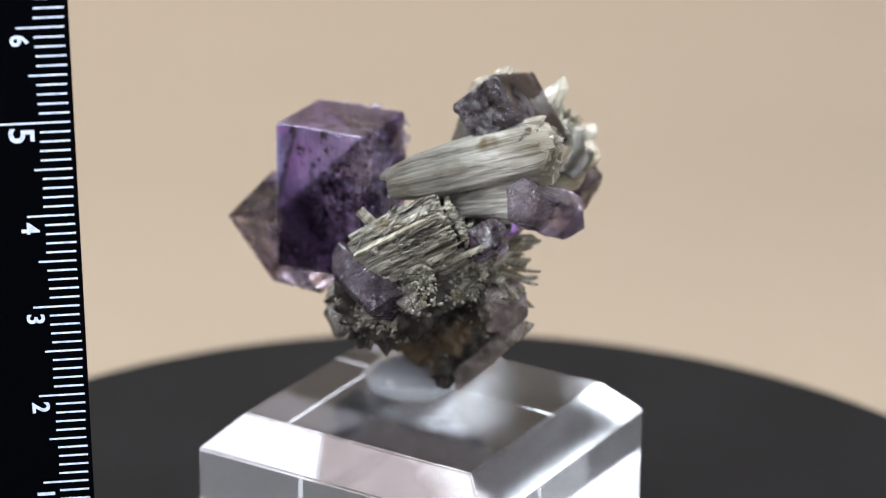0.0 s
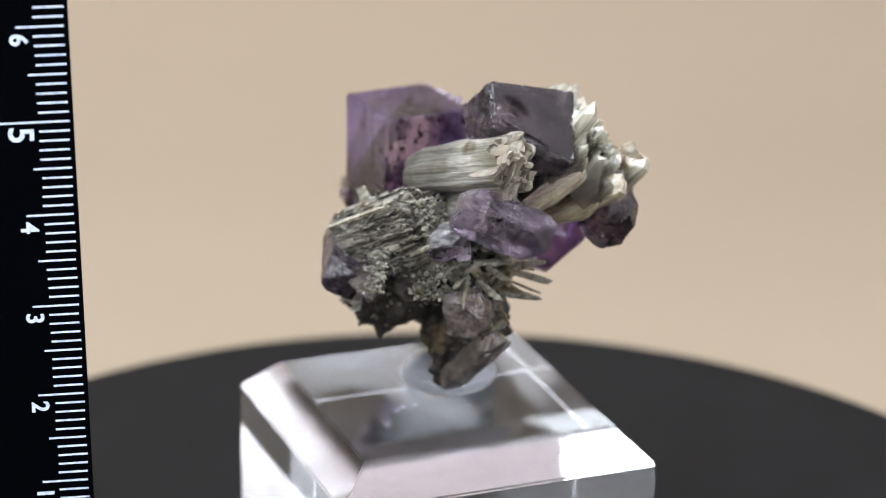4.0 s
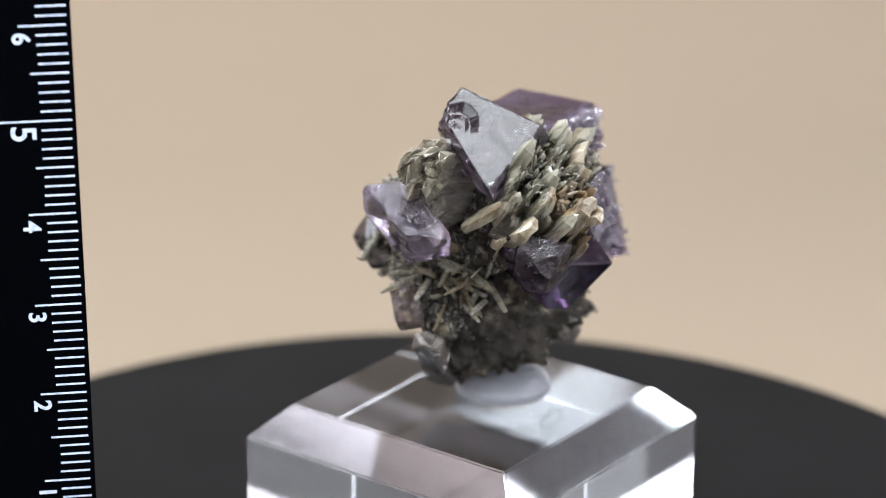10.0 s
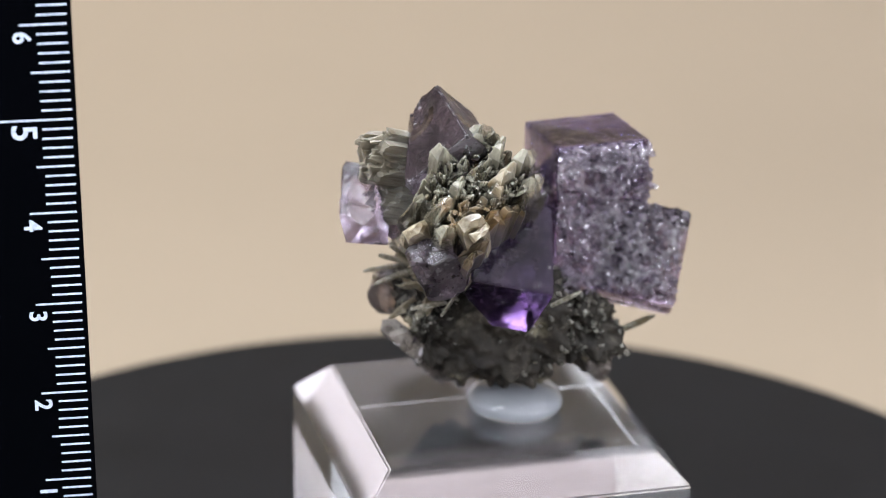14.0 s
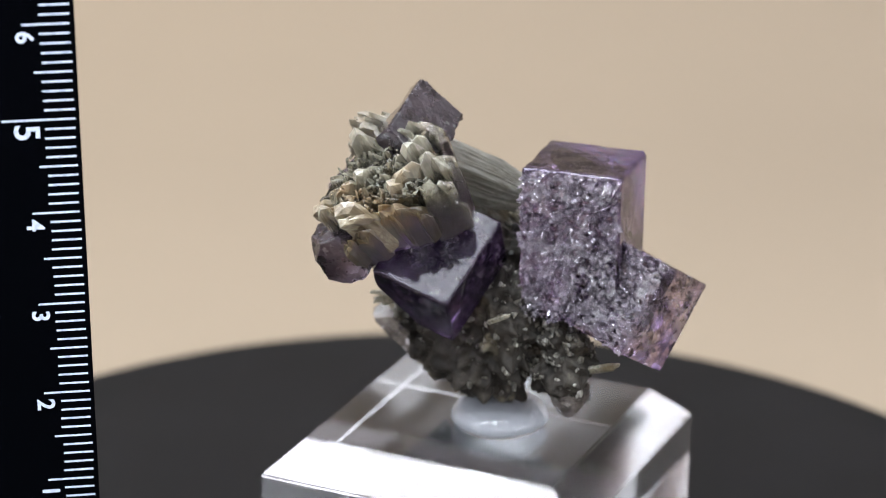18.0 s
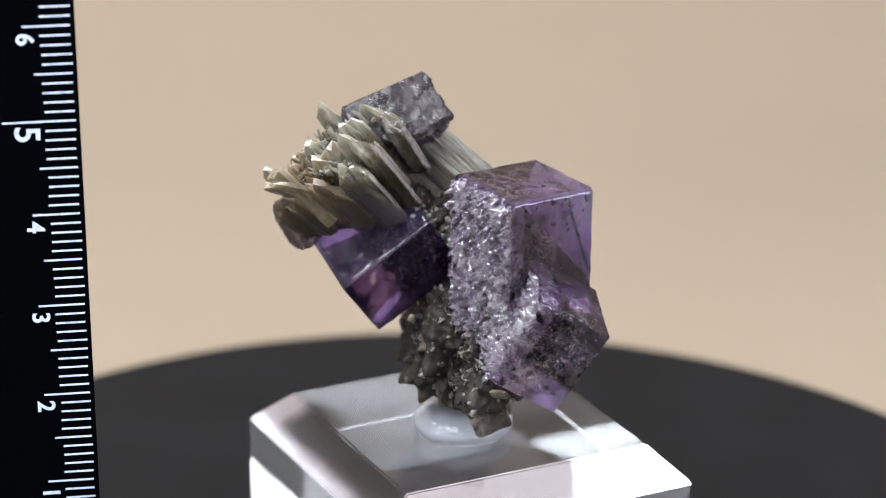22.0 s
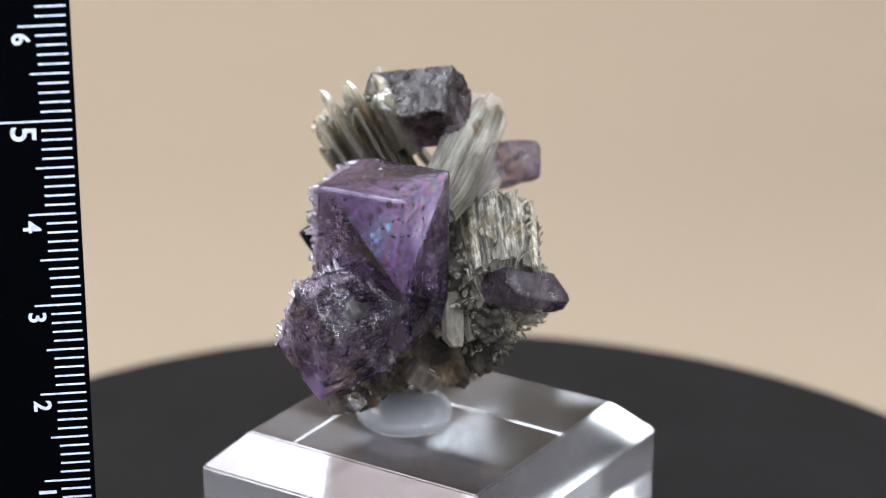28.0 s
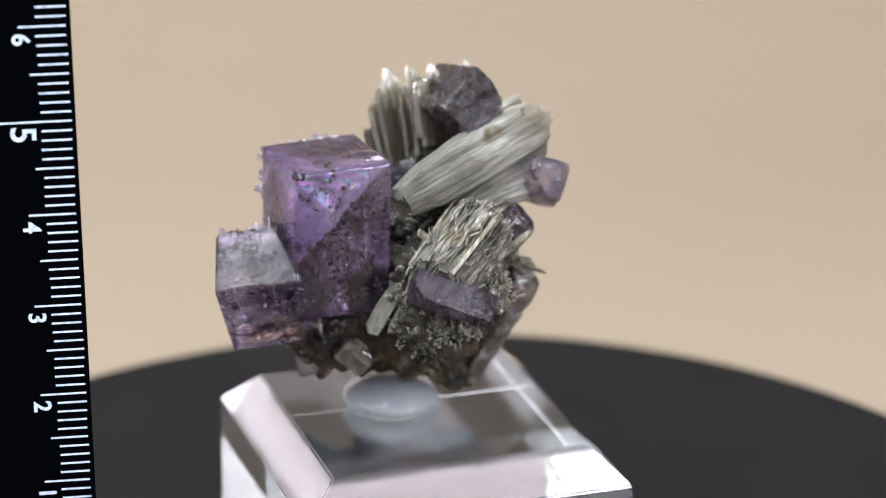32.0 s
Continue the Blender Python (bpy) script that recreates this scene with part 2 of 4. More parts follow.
NIGHT = fluorite("dark_smoky_fluorite", (0.025, 0.018, 0.028), (0.11, 0.085, 0.12), (0.34, 0.29, 0.37), 0.9, 0.16, 160.0, 0.66, shine=0.3, etch=0.7, wave=0.4)
CRUST = fluorite("etched_lilac_fluorite", (0.3, 0.25, 0.33), (0.58, 0.53, 0.61), (0.86, 0.85, 0.88), 0.85, 0.06, 420.0, 0.66, grain=0.1)
for m in (PURPLE, LILAC, SMOKY, DEEP):
    worn_edges(m, (0.86, 0.82, 0.9))
VEIL = material("cleavage_veil", (0.3, 0.24, 0.36), 0.05, IOR=2.3, Alpha=0.42, Thin_Film_IOR=1.33)


def film_between(m, edges, low, high, reach):
    """A wedge of film: its thickness, in nanometres, grows with the distance from the nearest edge (normal, offset)."""
    nt = m.node_tree
    tc, rg, least = (nt.nodes.new(k) for k in ("ShaderNodeTexCoord", "ShaderNodeMapRange", "ShaderNodeMath"))
    least.operation = "MINIMUM"
    for slot, (n, off) in enumerate(edges):
        dot, sub = nt.nodes.new("ShaderNodeVectorMath"), nt.nodes.new("ShaderNodeMath")
        dot.operation, sub.operation = "DOT_PRODUCT", "SUBTRACT"
        dot.inputs[1].default_value, sub.inputs[1].default_value = n, off * CM
        nt.links.new(tc.outputs["Object"], dot.inputs[0])
        nt.links.new(dot.outputs["Value"], sub.inputs[0])
        nt.links.new(sub.outputs[0], least.inputs[slot])
    rg.inputs["From Max"].default_value = reach * CM
    rg.inputs["To Min"].default_value, rg.inputs["To Max"].default_value = low, high
    nt.links.new(least.outputs[0], rg.inputs["Value"])
    nt.links.new(rg.outputs["Result"], nt.nodes["Principled BSDF"].inputs["Thin Film Thickness"])


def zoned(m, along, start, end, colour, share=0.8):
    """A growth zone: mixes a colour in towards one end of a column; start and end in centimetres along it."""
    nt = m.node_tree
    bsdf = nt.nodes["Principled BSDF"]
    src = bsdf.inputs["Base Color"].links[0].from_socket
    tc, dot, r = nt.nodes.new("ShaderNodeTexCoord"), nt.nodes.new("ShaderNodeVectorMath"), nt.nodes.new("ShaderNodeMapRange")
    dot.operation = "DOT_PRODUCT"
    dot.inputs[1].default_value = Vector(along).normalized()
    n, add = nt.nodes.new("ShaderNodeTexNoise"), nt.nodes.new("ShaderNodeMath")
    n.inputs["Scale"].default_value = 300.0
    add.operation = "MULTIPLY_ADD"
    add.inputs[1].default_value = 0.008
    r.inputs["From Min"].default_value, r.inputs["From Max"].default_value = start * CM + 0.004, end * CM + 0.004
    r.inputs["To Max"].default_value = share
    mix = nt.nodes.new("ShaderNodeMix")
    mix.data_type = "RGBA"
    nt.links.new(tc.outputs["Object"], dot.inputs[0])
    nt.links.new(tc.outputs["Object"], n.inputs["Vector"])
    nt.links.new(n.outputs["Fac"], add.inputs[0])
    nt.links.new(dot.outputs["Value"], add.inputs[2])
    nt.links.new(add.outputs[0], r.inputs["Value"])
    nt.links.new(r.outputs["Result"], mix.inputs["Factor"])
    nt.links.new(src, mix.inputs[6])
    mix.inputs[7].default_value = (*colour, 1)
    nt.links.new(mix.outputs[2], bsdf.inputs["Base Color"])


def blade_material(name, stops, clear, along=None, rough=0.5, ior=1.45, soft=0.35, fine=2400.0, relief=0.6):
    m = material(name, stops[1][1], rough, Transmission_Weight=clear * 0.75, IOR=ior, Subsurface_Weight=soft, Subsurface_Scale=0.003, Subsurface_Radius=(1.0, 0.9, 0.75))
    ramp_noise(m, fine if along else 260.0, stops, detail=4.0 if along else 8.0, rough=0.7, distort=0.2, stretch=(14, 1, 1), along=along)
    nt, bsdf = m.node_tree, m.node_tree.nodes["Principled BSDF"]
    geo, rng_, hsv = nt.nodes.new("ShaderNodeNewGeometry"), nt.nodes.new("ShaderNodeMapRange"), nt.nodes.new("ShaderNodeHueSaturation")
    rng_.inputs["To Min"].default_value, rng_.inputs["To Max"].default_value = 0.5, 1.2
    nt.links.new(geo.outputs["Random Per Island"], rng_.inputs["Value"])
    nt.links.new(rng_.outputs["Result"], hsv.inputs["Value"])
    nt.links.new(bsdf.inputs["Base Color"].links[0].from_socket, hsv.inputs["Color"])
    nt.links.new(hsv.outputs["Color"], bsdf.inputs["Base Color"])
    if along:
        spots(m, 260.0, 0.6, (0.12, 0.095, 0.055), 0.14)
    m.node_tree.nodes["Principled BSDF"].inputs["Specular IOR Level"].default_value = 0.2
    link_bump(m, [(1500, relief, 0.0002, (1, 1, 1), (0, 0, 0))], along)
    return m


WHITE_BLADE = blade_material("silvery_mica", [(0.34, (0.12, 0.116, 0.1)), (0.5, (0.36, 0.35, 0.31)), (0.66, (0.6, 0.59, 0.54))], 0.75, (1.85, -0.35, 0.62), 0.4, 1.25)
GREY_BLADE = blade_material("grey_green_mica", [(0.4, (0.025, 0.023, 0.02)), (0.52, (0.16, 0.15, 0.12)), (0.66, (0.44, 0.42, 0.35))], 0.45, (1, 0.27, 0.53), 0.6, 1.25)
FLAKE = blade_material("pale_mica_flakes", [(0.34, (0.016, 0.014, 0.01)), (0.52, (0.11, 0.104, 0.085)), (0.68, (0.48, 0.475, 0.42))], 0.45)
zoned(GREY_BLADE, (-1, -0.27, -0.53), 0.2, 0.6, (0.1, 0.095, 0.08), 0.7)
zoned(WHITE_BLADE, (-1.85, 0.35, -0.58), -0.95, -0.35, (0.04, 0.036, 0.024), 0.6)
# amber-grey tip, its colour darkened further to offset the softbox glare there
zoned(WHITE_BLADE, (1.85, -0.35, 0.62), 1.2, 1.6, (0.15, 0.13, 0.09), 0.85)
PALE_BLADE = blade_material("pale_mica", [(0.34, (0.1, 0.09, 0.065)), (0.5, (0.26, 0.245, 0.19)), (0.66, (0.54, 0.525, 0.45))], 0.55, (0.5, 0.4, 0.6), 0.6, 1.25)
FAN_BLADE = blade_material("tan_fan_mica", [(0.36, (0.03, 0.027, 0.017)), (0.5, (0.105, 0.098, 0.068)), (0.64, (0.28, 0.275, 0.215))], 0.4, (0.33, 0.60, 0.80), 0.2, 1.4, 0.25, 900.0, 0.7)
FAN_BLADE.node_tree.nodes["Principled BSDF"].inputs["Alpha"].default_value = 0.82
FAN_BODY = blade_material("brown_fused_mica", [(0.36, (0.022, 0.015, 0.007)), (0.5, (0.095, 0.063, 0.027)), (0.64, (0.22, 0.175, 0.1))], 0.4, (0.33, 0.60, 0.80), 0.3, 1.4, 0.3, 500.0, 0.5)
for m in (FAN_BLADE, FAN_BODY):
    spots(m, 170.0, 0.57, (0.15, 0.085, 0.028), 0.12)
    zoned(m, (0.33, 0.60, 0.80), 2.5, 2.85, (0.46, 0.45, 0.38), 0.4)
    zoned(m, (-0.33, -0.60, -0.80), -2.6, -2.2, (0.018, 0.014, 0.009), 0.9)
    m.node_tree.nodes["Principled BSDF"].inputs["Specular IOR Level"].default_value = 0.5
TAN_BLADE = blade_material("tan_mica", [(0.3, (0.07, 0.05, 0.024)), (0.48, (0.19, 0.155, 0.098)), (0.68, (0.42, 0.385, 0.29))], 0.5, (0.72, 0.30, 0.62), 0.4, 1.4, 0.4, 900.0, 0.3)
BROWN = fluorite("brown_translucent_fluorite", (0.03, 0.026, 0.023), (0.1, 0.086, 0.074), (0.32, 0.29, 0.265), 0.5, 0.2, 220.0, 0.62, etch=0.6)
ROCK = material("matrix_rock", (0.1, 0.09, 0.07), 0.65, Specular_IOR_Level=0.2)
ramp_noise(ROCK, 190.0, [(0.36, (0.006, 0.005, 0.004)), (0.56, (0.022, 0.019, 0.015)), (0.74, (0.11, 0.1, 0.078))], detail=10.0, rough=0.75, distort=0.5)
spots(ROCK, 90.0, 0.58, (0.055, 0.038, 0.02), 0.1)
spots(ROCK, 260.0, 0.63, (0.15, 0.135, 0.095), 0.1)
link_bump(ROCK, [(600, 0.9, 0.0005, (1, 1, 1), (0, 0, 0)), (200, 0.5, 0.0008, (1, 1, 1), (0, 0, 0))])


# ---- minerals: shapes ----
def axes_of(a, b):
    """Three unit axes at right angles: along a, near b, and their product."""
    a = Vector(a).normalized()
    b = (Vector(b) - a * a.dot(Vector(b))).normalized()
    return a, b, a.cross(b)


def cuboid_bm(centre, axes, size, rnd=0.03, n=20, amp=0.006, freq=3.0, rough=None, cuts=(), seed=0.0, chip=0.012):
    """A rounded block on a grid, roughened by noise; rough: face -> height; cuts: planes that split corners off."""
    c, h = Vector(centre), Vector(size) / 2
    rough = rough or {}
    bm = bmesh.new()
    seen = {}

    def vert(face, q):
        inner = Vector([max(-h[i] + rnd, min(h[i] - rnd, q[i] * h[i])) for i in range(3)])
        d = Vector([q[i] * h[i] for i in range(3)]) - inner
        nrm = d.normalized() if d.length > 1e-9 else Vector((0, 0, 1))
        p = inner + nrm * rnd
        w = c + axes[0] * p.x + axes[1] * p.y + axes[2] * p.z
        a = max([amp] + [rough[f] for f in rough if abs(q[abs(f) - 1] - (1 if f > 0 else -1)) < 1e-6])
        k = noise.fractal(w * freq + Vector((seed, 0, 0)), 0.8, 2.1, 4) * a * 2.0
        edge = sum(1 for i in range(3) if abs(abs(q[i]) - 1) < 1.5 / n)
        if edge > 1:
            k -= abs(noise.noise(w * 6.0 + Vector((seed, 3, 1)))) * (amp * 2.5 + chip)
        nw = axes[0] * nrm.x + axes[1] * nrm.y + axes[2] * nrm.z
        return w + nw * k

    for f in range(3):
        for s in (-1, 1):
            grid = []
            for i in range(n + 1):
                row = []
                for j in range(n + 1):
                    q = [0, 0, 0]
                    q[f], q[(f + 1) % 3], q[(f + 2) % 3] = s, -1 + 2 * i / n, -1 + 2 * j / n
                    key = tuple(round(v * n) for v in q)
                    if key not in seen:
                        seen[key] = bm.verts.new(vert(s * (f + 1), q))
                    row.append(seen[key])
                grid.append(row)
            for i in range(n):
                for j in range(n):
                    quad = (grid[i][j], grid[i + 1][j], grid[i + 1][j + 1], grid[i][j + 1])
                    bm.faces.new(quad if s > 0 else quad[::-1])
    for p, nn in cuts:
        r = bmesh.ops.bisect_plane(bm, geom=bm.verts[:] + bm.edges[:] + bm.faces[:], plane_co=p, plane_no=nn, clear_outer=True)
        bmesh.ops.holes_fill(bm, edges=[e for e in bm.edges if e.is_boundary])
    bmesh.ops.recalc_face_normals(bm, faces=bm.faces)
    return bm


def mark_face(bm, normal, least=0.96):
    """Gives the faces that look one way the second material."""
    bm.normal_update()
    for fc in bm.faces:
        if fc.normal.dot(normal) > least:
            fc.material_index = 1
    return bm


def cut_at(centre, axes, size, signs, depth):
    """A plane across the corner named by signs, that many centimetres inside it."""
    d = sum((axes[i] * signs[i] for i in range(3)), Vector()).normalized()
    corner = Vector(centre) + sum((axes[i] * (signs[i] * size[i] / 2) for i in range(3)), Vector())
    return corner - d * depth, d


def add_blade(bm, p, axis, side, length, w, t, rng, tip=0.25, blunt=(0.35, 0.85)):
    """One flat prismatic blade with a slanted, broken tip."""
    a, b, c = axes_of(axis, side)
    ring = [(-0.5, -0.2), (-0.25, -0.5), (0.3, -0.5), (0.5, 0.1), (0.2, 0.5), (-0.35, 0.45)]
    skew, lean = rng.uniform(-1, 1), rng.uniform(-0.5, 0.5)
    rows = []
    for s, k in ((0.0, 0.85), (0.5, 1.0), (1 - tip * rng.uniform(0.4, 1), rng.uniform(0.85, 1.0)), (1.0, rng.uniform(*blunt))):
        row = []
        for x, y in ring:
            e = min(w, 0.2) * 0.9 * skew * x if s == 1.0 else 0.0
            row.append(bm.verts.new(Vector(p) + a * (length * s + e) + b * (w * (x * k + lean * (s == 1.0) * 0.3)) + c * (t * y * k)))
        rows.append(row)
    for r0, r1 in zip(rows, rows[1:]):
        for i in range(6):
            bm.faces.new((r0[i], r0[(i + 1) % 6], r1[(i + 1) % 6], r1[i]))
    bm.faces.new(rows[0][::-1])
    bm.faces.new(rows[-1])


def add_plate(bm, p, axis, side, length, w, t, rng, teeth=4, root=0.6, bend=0.0):
    """A flat mica plate with a torn, toothed end."""
    a, b, c = axes_of(axis, side)
    pts = [(-0.5 * root * w, 0.0), (0.5 * root * w, 0.0), (0.5 * w, length * rng.uniform(0.4, 0.6))]
    slant = rng.uniform(-0.15, 0.15)
    for k in range(teeth):
        x = 0.5 - (k + 0.5) / teeth
        pts.append((w * (x + 0.28 / teeth), length * (rng.uniform(0.84, 1.0) + slant * x)))
        pts.append((w * (x - 0.1 / teeth), length * (rng.uniform(0.9, 1.0) + slant * x)))
        if k < teeth - 1:
            pts.append((w * (x - 0.5 / teeth), length * (rng.uniform(0.62, 0.86) + slant * x)))
    pts.append((-0.5 * w, length * rng.uniform(0.4, 0.6)))
    lo, hi = [], []
    for x, y in pts:
        q = Vector(p) + a * y + b * x + c * (bend * (y / length) ** 2)
        th = t * (1.0 if y < 0.7 * length else 0.5)
        lo.append(bm.verts.new(q - c * th / 2))
        hi.append(bm.verts.new(q + c * th / 2))
    bm.faces.new(lo[::-1])
    bm.faces.new(hi)
    n = len(pts)
    for k in range(n):
        bm.faces.new((lo[k], lo[(k + 1) % n], hi[(k + 1) % n], hi[k]))


def shingles(parent, mat, root, axis, side, length, half_w, half_t, count, apart, w, t, rng, lift=0.06, arc=(0.0, 1.0), run=(0.0, 0.8), size=(0.25, 0.55)):
    """Toothed plates that lie along a column, overlapping like shingles: the largest are pieces of their own."""
    a, b, c = axes_of(axis, side)
    rest = bmesh.new()
    for k in range(count):
        own = k < apart
        g = 2 * math.pi * rng.uniform(*arc)
        u, v = math.cos(g), math.sin(g)
        sq = 1.0 / max(abs(u), abs(v)) ** 0.35
        s = rng.uniform(*run)
        out = (b * (u / half_w) + c * (v / half_t)).normalized()
        p = Vector(root) + b * (u * half_w * sq) + c * (v * half_t * sq) + a * (s * length) - out * 0.015
        d = a + out * rng.gauss(lift, lift * 0.6) + a.cross(out) * rng.gauss(0, 0.07)
        bm = bmesh.new() if own else rest
        add_plate(bm, p, d, a.cross(out) + out * rng.gauss(0, 0.2), length * rng.uniform(*size) * (1.0 if own else 0.7), w * rng.uniform(0.6, 1.4) * (1.0 if own else 0.5), t * rng.uniform(0.6, 1.4), rng, rng.randint(3, 5) if own else 2, 0.8)
        if own:
            part("mica_plate", bm, mat, parent)
    tagged(part("thin_mica", rest, mat, parent), kind="stuff")


def column_bm(root, axis, side, length, hw, ht, rng, flutes=26, taper=0.12, seed=0.0, deep=1.0):
    """A fluted column with a broken, ragged end."""
    a, b, c = axes_of(axis, side)
    bm = bmesh.new()
    nr, na = 26, 180
    rows = []
    for i in range(nr + 1):
        s = i / nr
        row = []
        for k in range(na):
            g = 2 * math.pi * k / na
            cx, cy = math.cos(g), math.sin(g)
            sq = 1.0 / max(abs(cx), abs(cy)) ** 0.35
            fl = noise.noise(Vector((cx * flutes / 4, cy * flutes / 4, s * 0.9 + seed))) * 0.13 + noise.noise(Vector((cx * flutes, cy * flutes, s * 2.2 + seed))) * 0.07 + noise.noise(Vector((cx * 2.5, cy * 2.5, s * 5 + seed))) * 0.07
            r = sq * (1.0 + fl * deep) * (1 - taper * (1 - s)) * (0.72 + 0.28 * min(1.0, s * 5))
            jag = length * (0.16 if deep > 0.5 else 0.05) * (noise.noise(Vector((cx * 3.5, cy * 3.5, seed + 5))) + 0.6 * noise.noise(Vector((cx * 11, cy * 11, seed)))) * s ** 3
            if deep < 0.5:
                jag += length * s ** 2 * (0.09 * noise.noise(Vector((cx * 1.3, cy * 1.3, seed + 2))) - 0.07 * cx)
                r *= 1.0 + 0.22 * noise.noise(Vector((cx * 1.6, cy * 1.6, s * 1.5 + seed + 8)))
            row.append(bm.verts.new(Vector(root) + a * (length * s + jag) + b * (cx * r * hw) + c * (cy * r * ht)))
        rows.append(row)
    for r0, r1 in zip(rows, rows[1:]):
        for k in range(na):
            bm.faces.new((r0[k], r0[(k + 1) % na], r1[(k + 1) % na], r1[k]))
    for row, out in ((rows[0], -1), (rows[-1], 1)):
        mid = sum((v.co for v in row), Vector()) / na
        last = row
        for f in (0.86, 0.7, 0.52, 0.34, 0.16) if deep > 0.5 else (0.8,):
            ring = []
            for v0 in row:
                q = mid + (v0.co - mid) * f
                q = q - a * (q - mid).dot(a) * (1 - f) + a * (out * 0.07 * (1 - f) if deep < 0.5 else 0.0)
                ring.append(bm.verts.new(q + a * (length * (0.1 if deep > 0.5 else 0.045) * out * (noise.cell(q * 11.0) + 0.8 * noise.noise(q * 5.0)))))
            for k in range(na):
                quad = (last[k], last[(k + 1) % na], ring[(k + 1) % na], ring[k])
                bm.faces.new(quad)
            last = ring
        bm.faces.new(last)
    bmesh.ops.recalc_face_normals(bm, faces=bm.faces)
    return bm


def add_lath(bm, p, axis, side, length, w, t, rng, ridges=5, slant=0.5, jag=0.05, root=0.8, blunt=(0.6, 0.9)):
    """A striated lath: ridges run along it, and it ends in a slanted, stepped break."""
    a, b, c = axes_of(axis, side)
    prof = [(-0.5 + i / ridges, 0.5 * rng.uniform(0.5, 1.0)) for i in range(ridges + 1)]
    prof += [(0.5 - i / ridges, -0.5 * rng.uniform(0.5, 1.0)) for i in range(ridges + 1)]
    prof[0], prof[-1] = (-0.5, 0.12), (-0.5, -0.2)
    sl, lean, n = rng.uniform(-slant, slant), rng.uniform(-0.3, 0.3), len(prof)
    ends = [length + w * (sl * x + lean * y * t / w) + rng.uniform(-jag, jag) for x, y in prof]
    rows = []
    for s, k in ((0.0, root), (0.4, 1.0), (0.8, 0.98), (0.9, 0.94), (1.0, rng.uniform(*blunt))):
        rows.append([bm.verts.new(Vector(p) + a * (ends[i] * s) + b * (w * x * k) + c * (t * y * k)) for i, (x, y) in enumerate(prof)])
    for r0, r1 in zip(rows, rows[1:]):
        for i in range(n):
            bm.faces.new((r0[i], r0[(i + 1) % n], r1[(i + 1) % n], r1[i]))
    bm.faces.new(rows[0][::-1])
    mid = bm.verts.new(sum((v.co for v in rows[-1]), Vector()) / n + a * rng.uniform(-0.02, 0.04))
    for i in range(n):
        bm.faces.new((rows[-1][i], rows[-1][(i + 1) % n], mid))


def bundle(parent, mat, root, axis, side, length, hw, ht, count, rng, w=(0.16, 0.32), t=(0.05, 0.1), start=(0.0, 0.2), stop=(0.86, 1.0), splay=0.06, jag=0.05):
    """Long laths packed side by side into a column, each one a piece of its own."""
    a, b, c = axes_of(axis, side)
    for k in range(count):
        g, q = k * 2.399, math.sqrt((k + 0.5) / count)
        u, v = q * math.cos(g), q * math.sin(g)
        s0, s1 = rng.uniform(*start), rng.uniform(*stop)
        p = Vector(root) + a * (length * s0) + b * (u * hw * 0.86) + c * (v * ht * 0.86)
        d = a + b * (u * splay + rng.gauss(0, 0.012)) + c * (v * splay + rng.gauss(0, 0.012))
        bm = bmesh.new()
        add_lath(bm, p, d, b + c * rng.gauss(0, 0.4), length * (s1 - s0), rng.uniform(*w), rng.uniform(*t), rng, jag=jag)
        part("blade", bm, mat, parent)


def lump_bm(lumps, sub=5, amp=0.16, freq=2.6):
    """Overlapping rocky lumps: (centre, axis, side, radii)."""
    bm = bmesh.new()
    for k, (c, ax, sd, rad) in enumerate(lumps):
        made = bmesh.ops.create_icosphere(bm, subdivisions=sub, radius=1.0)["verts"]
        A = axes_of(ax, sd)
        for v in made:
            d = v.co.copy()
            w = Vector(c) + A[0] * (d.x * rad[0]) + A[1] * (d.y * rad[1]) + A[2] * (d.z * rad[2])
            k1 = noise.fractal(w * freq, 0.7, 2.2, 5) * amp + noise.noise(w * 9.0) * amp * 0.45 - abs(noise.noise(w * 4.5)) * amp * 0.6
            v.co = w + (A[0] * d.x + A[1] * d.y + A[2] * d.z) * k1
    return bm


def grains_bm(spots_, count, size, rng, long=1.0):
    """Small tilted grains strewn on discs: (centre, normal, side, half_u, half_v)."""
    bm = bmesh.new()
    for _ in range(count):
        c, nrm, sd, hu, hv = spots_[rng.randrange(len(spots_))]
        n, b, t = axes_of(nrm, sd)
        u, v = rng.uniform(-1, 1), rng.uniform(-1, 1)
        p = Vector(c) + b * (u * hu) + t * (v * hv) - n * size * 0.3
        d = n + b * rng.gauss(0, 0.5) + t * rng.gauss(0, 0.5)
        s = size * rng.uniform(0.5, 1.5)
        add_blade(bm, p, d, b * rng.uniform(-1, 1) + t * rng.uniform(-1, 1), s * long * rng.uniform(0.7, 1.4), s * rng.uniform(0.5, 1), s * rng.uniform(0.35, 0.8), rng, 0.5)
    return bm


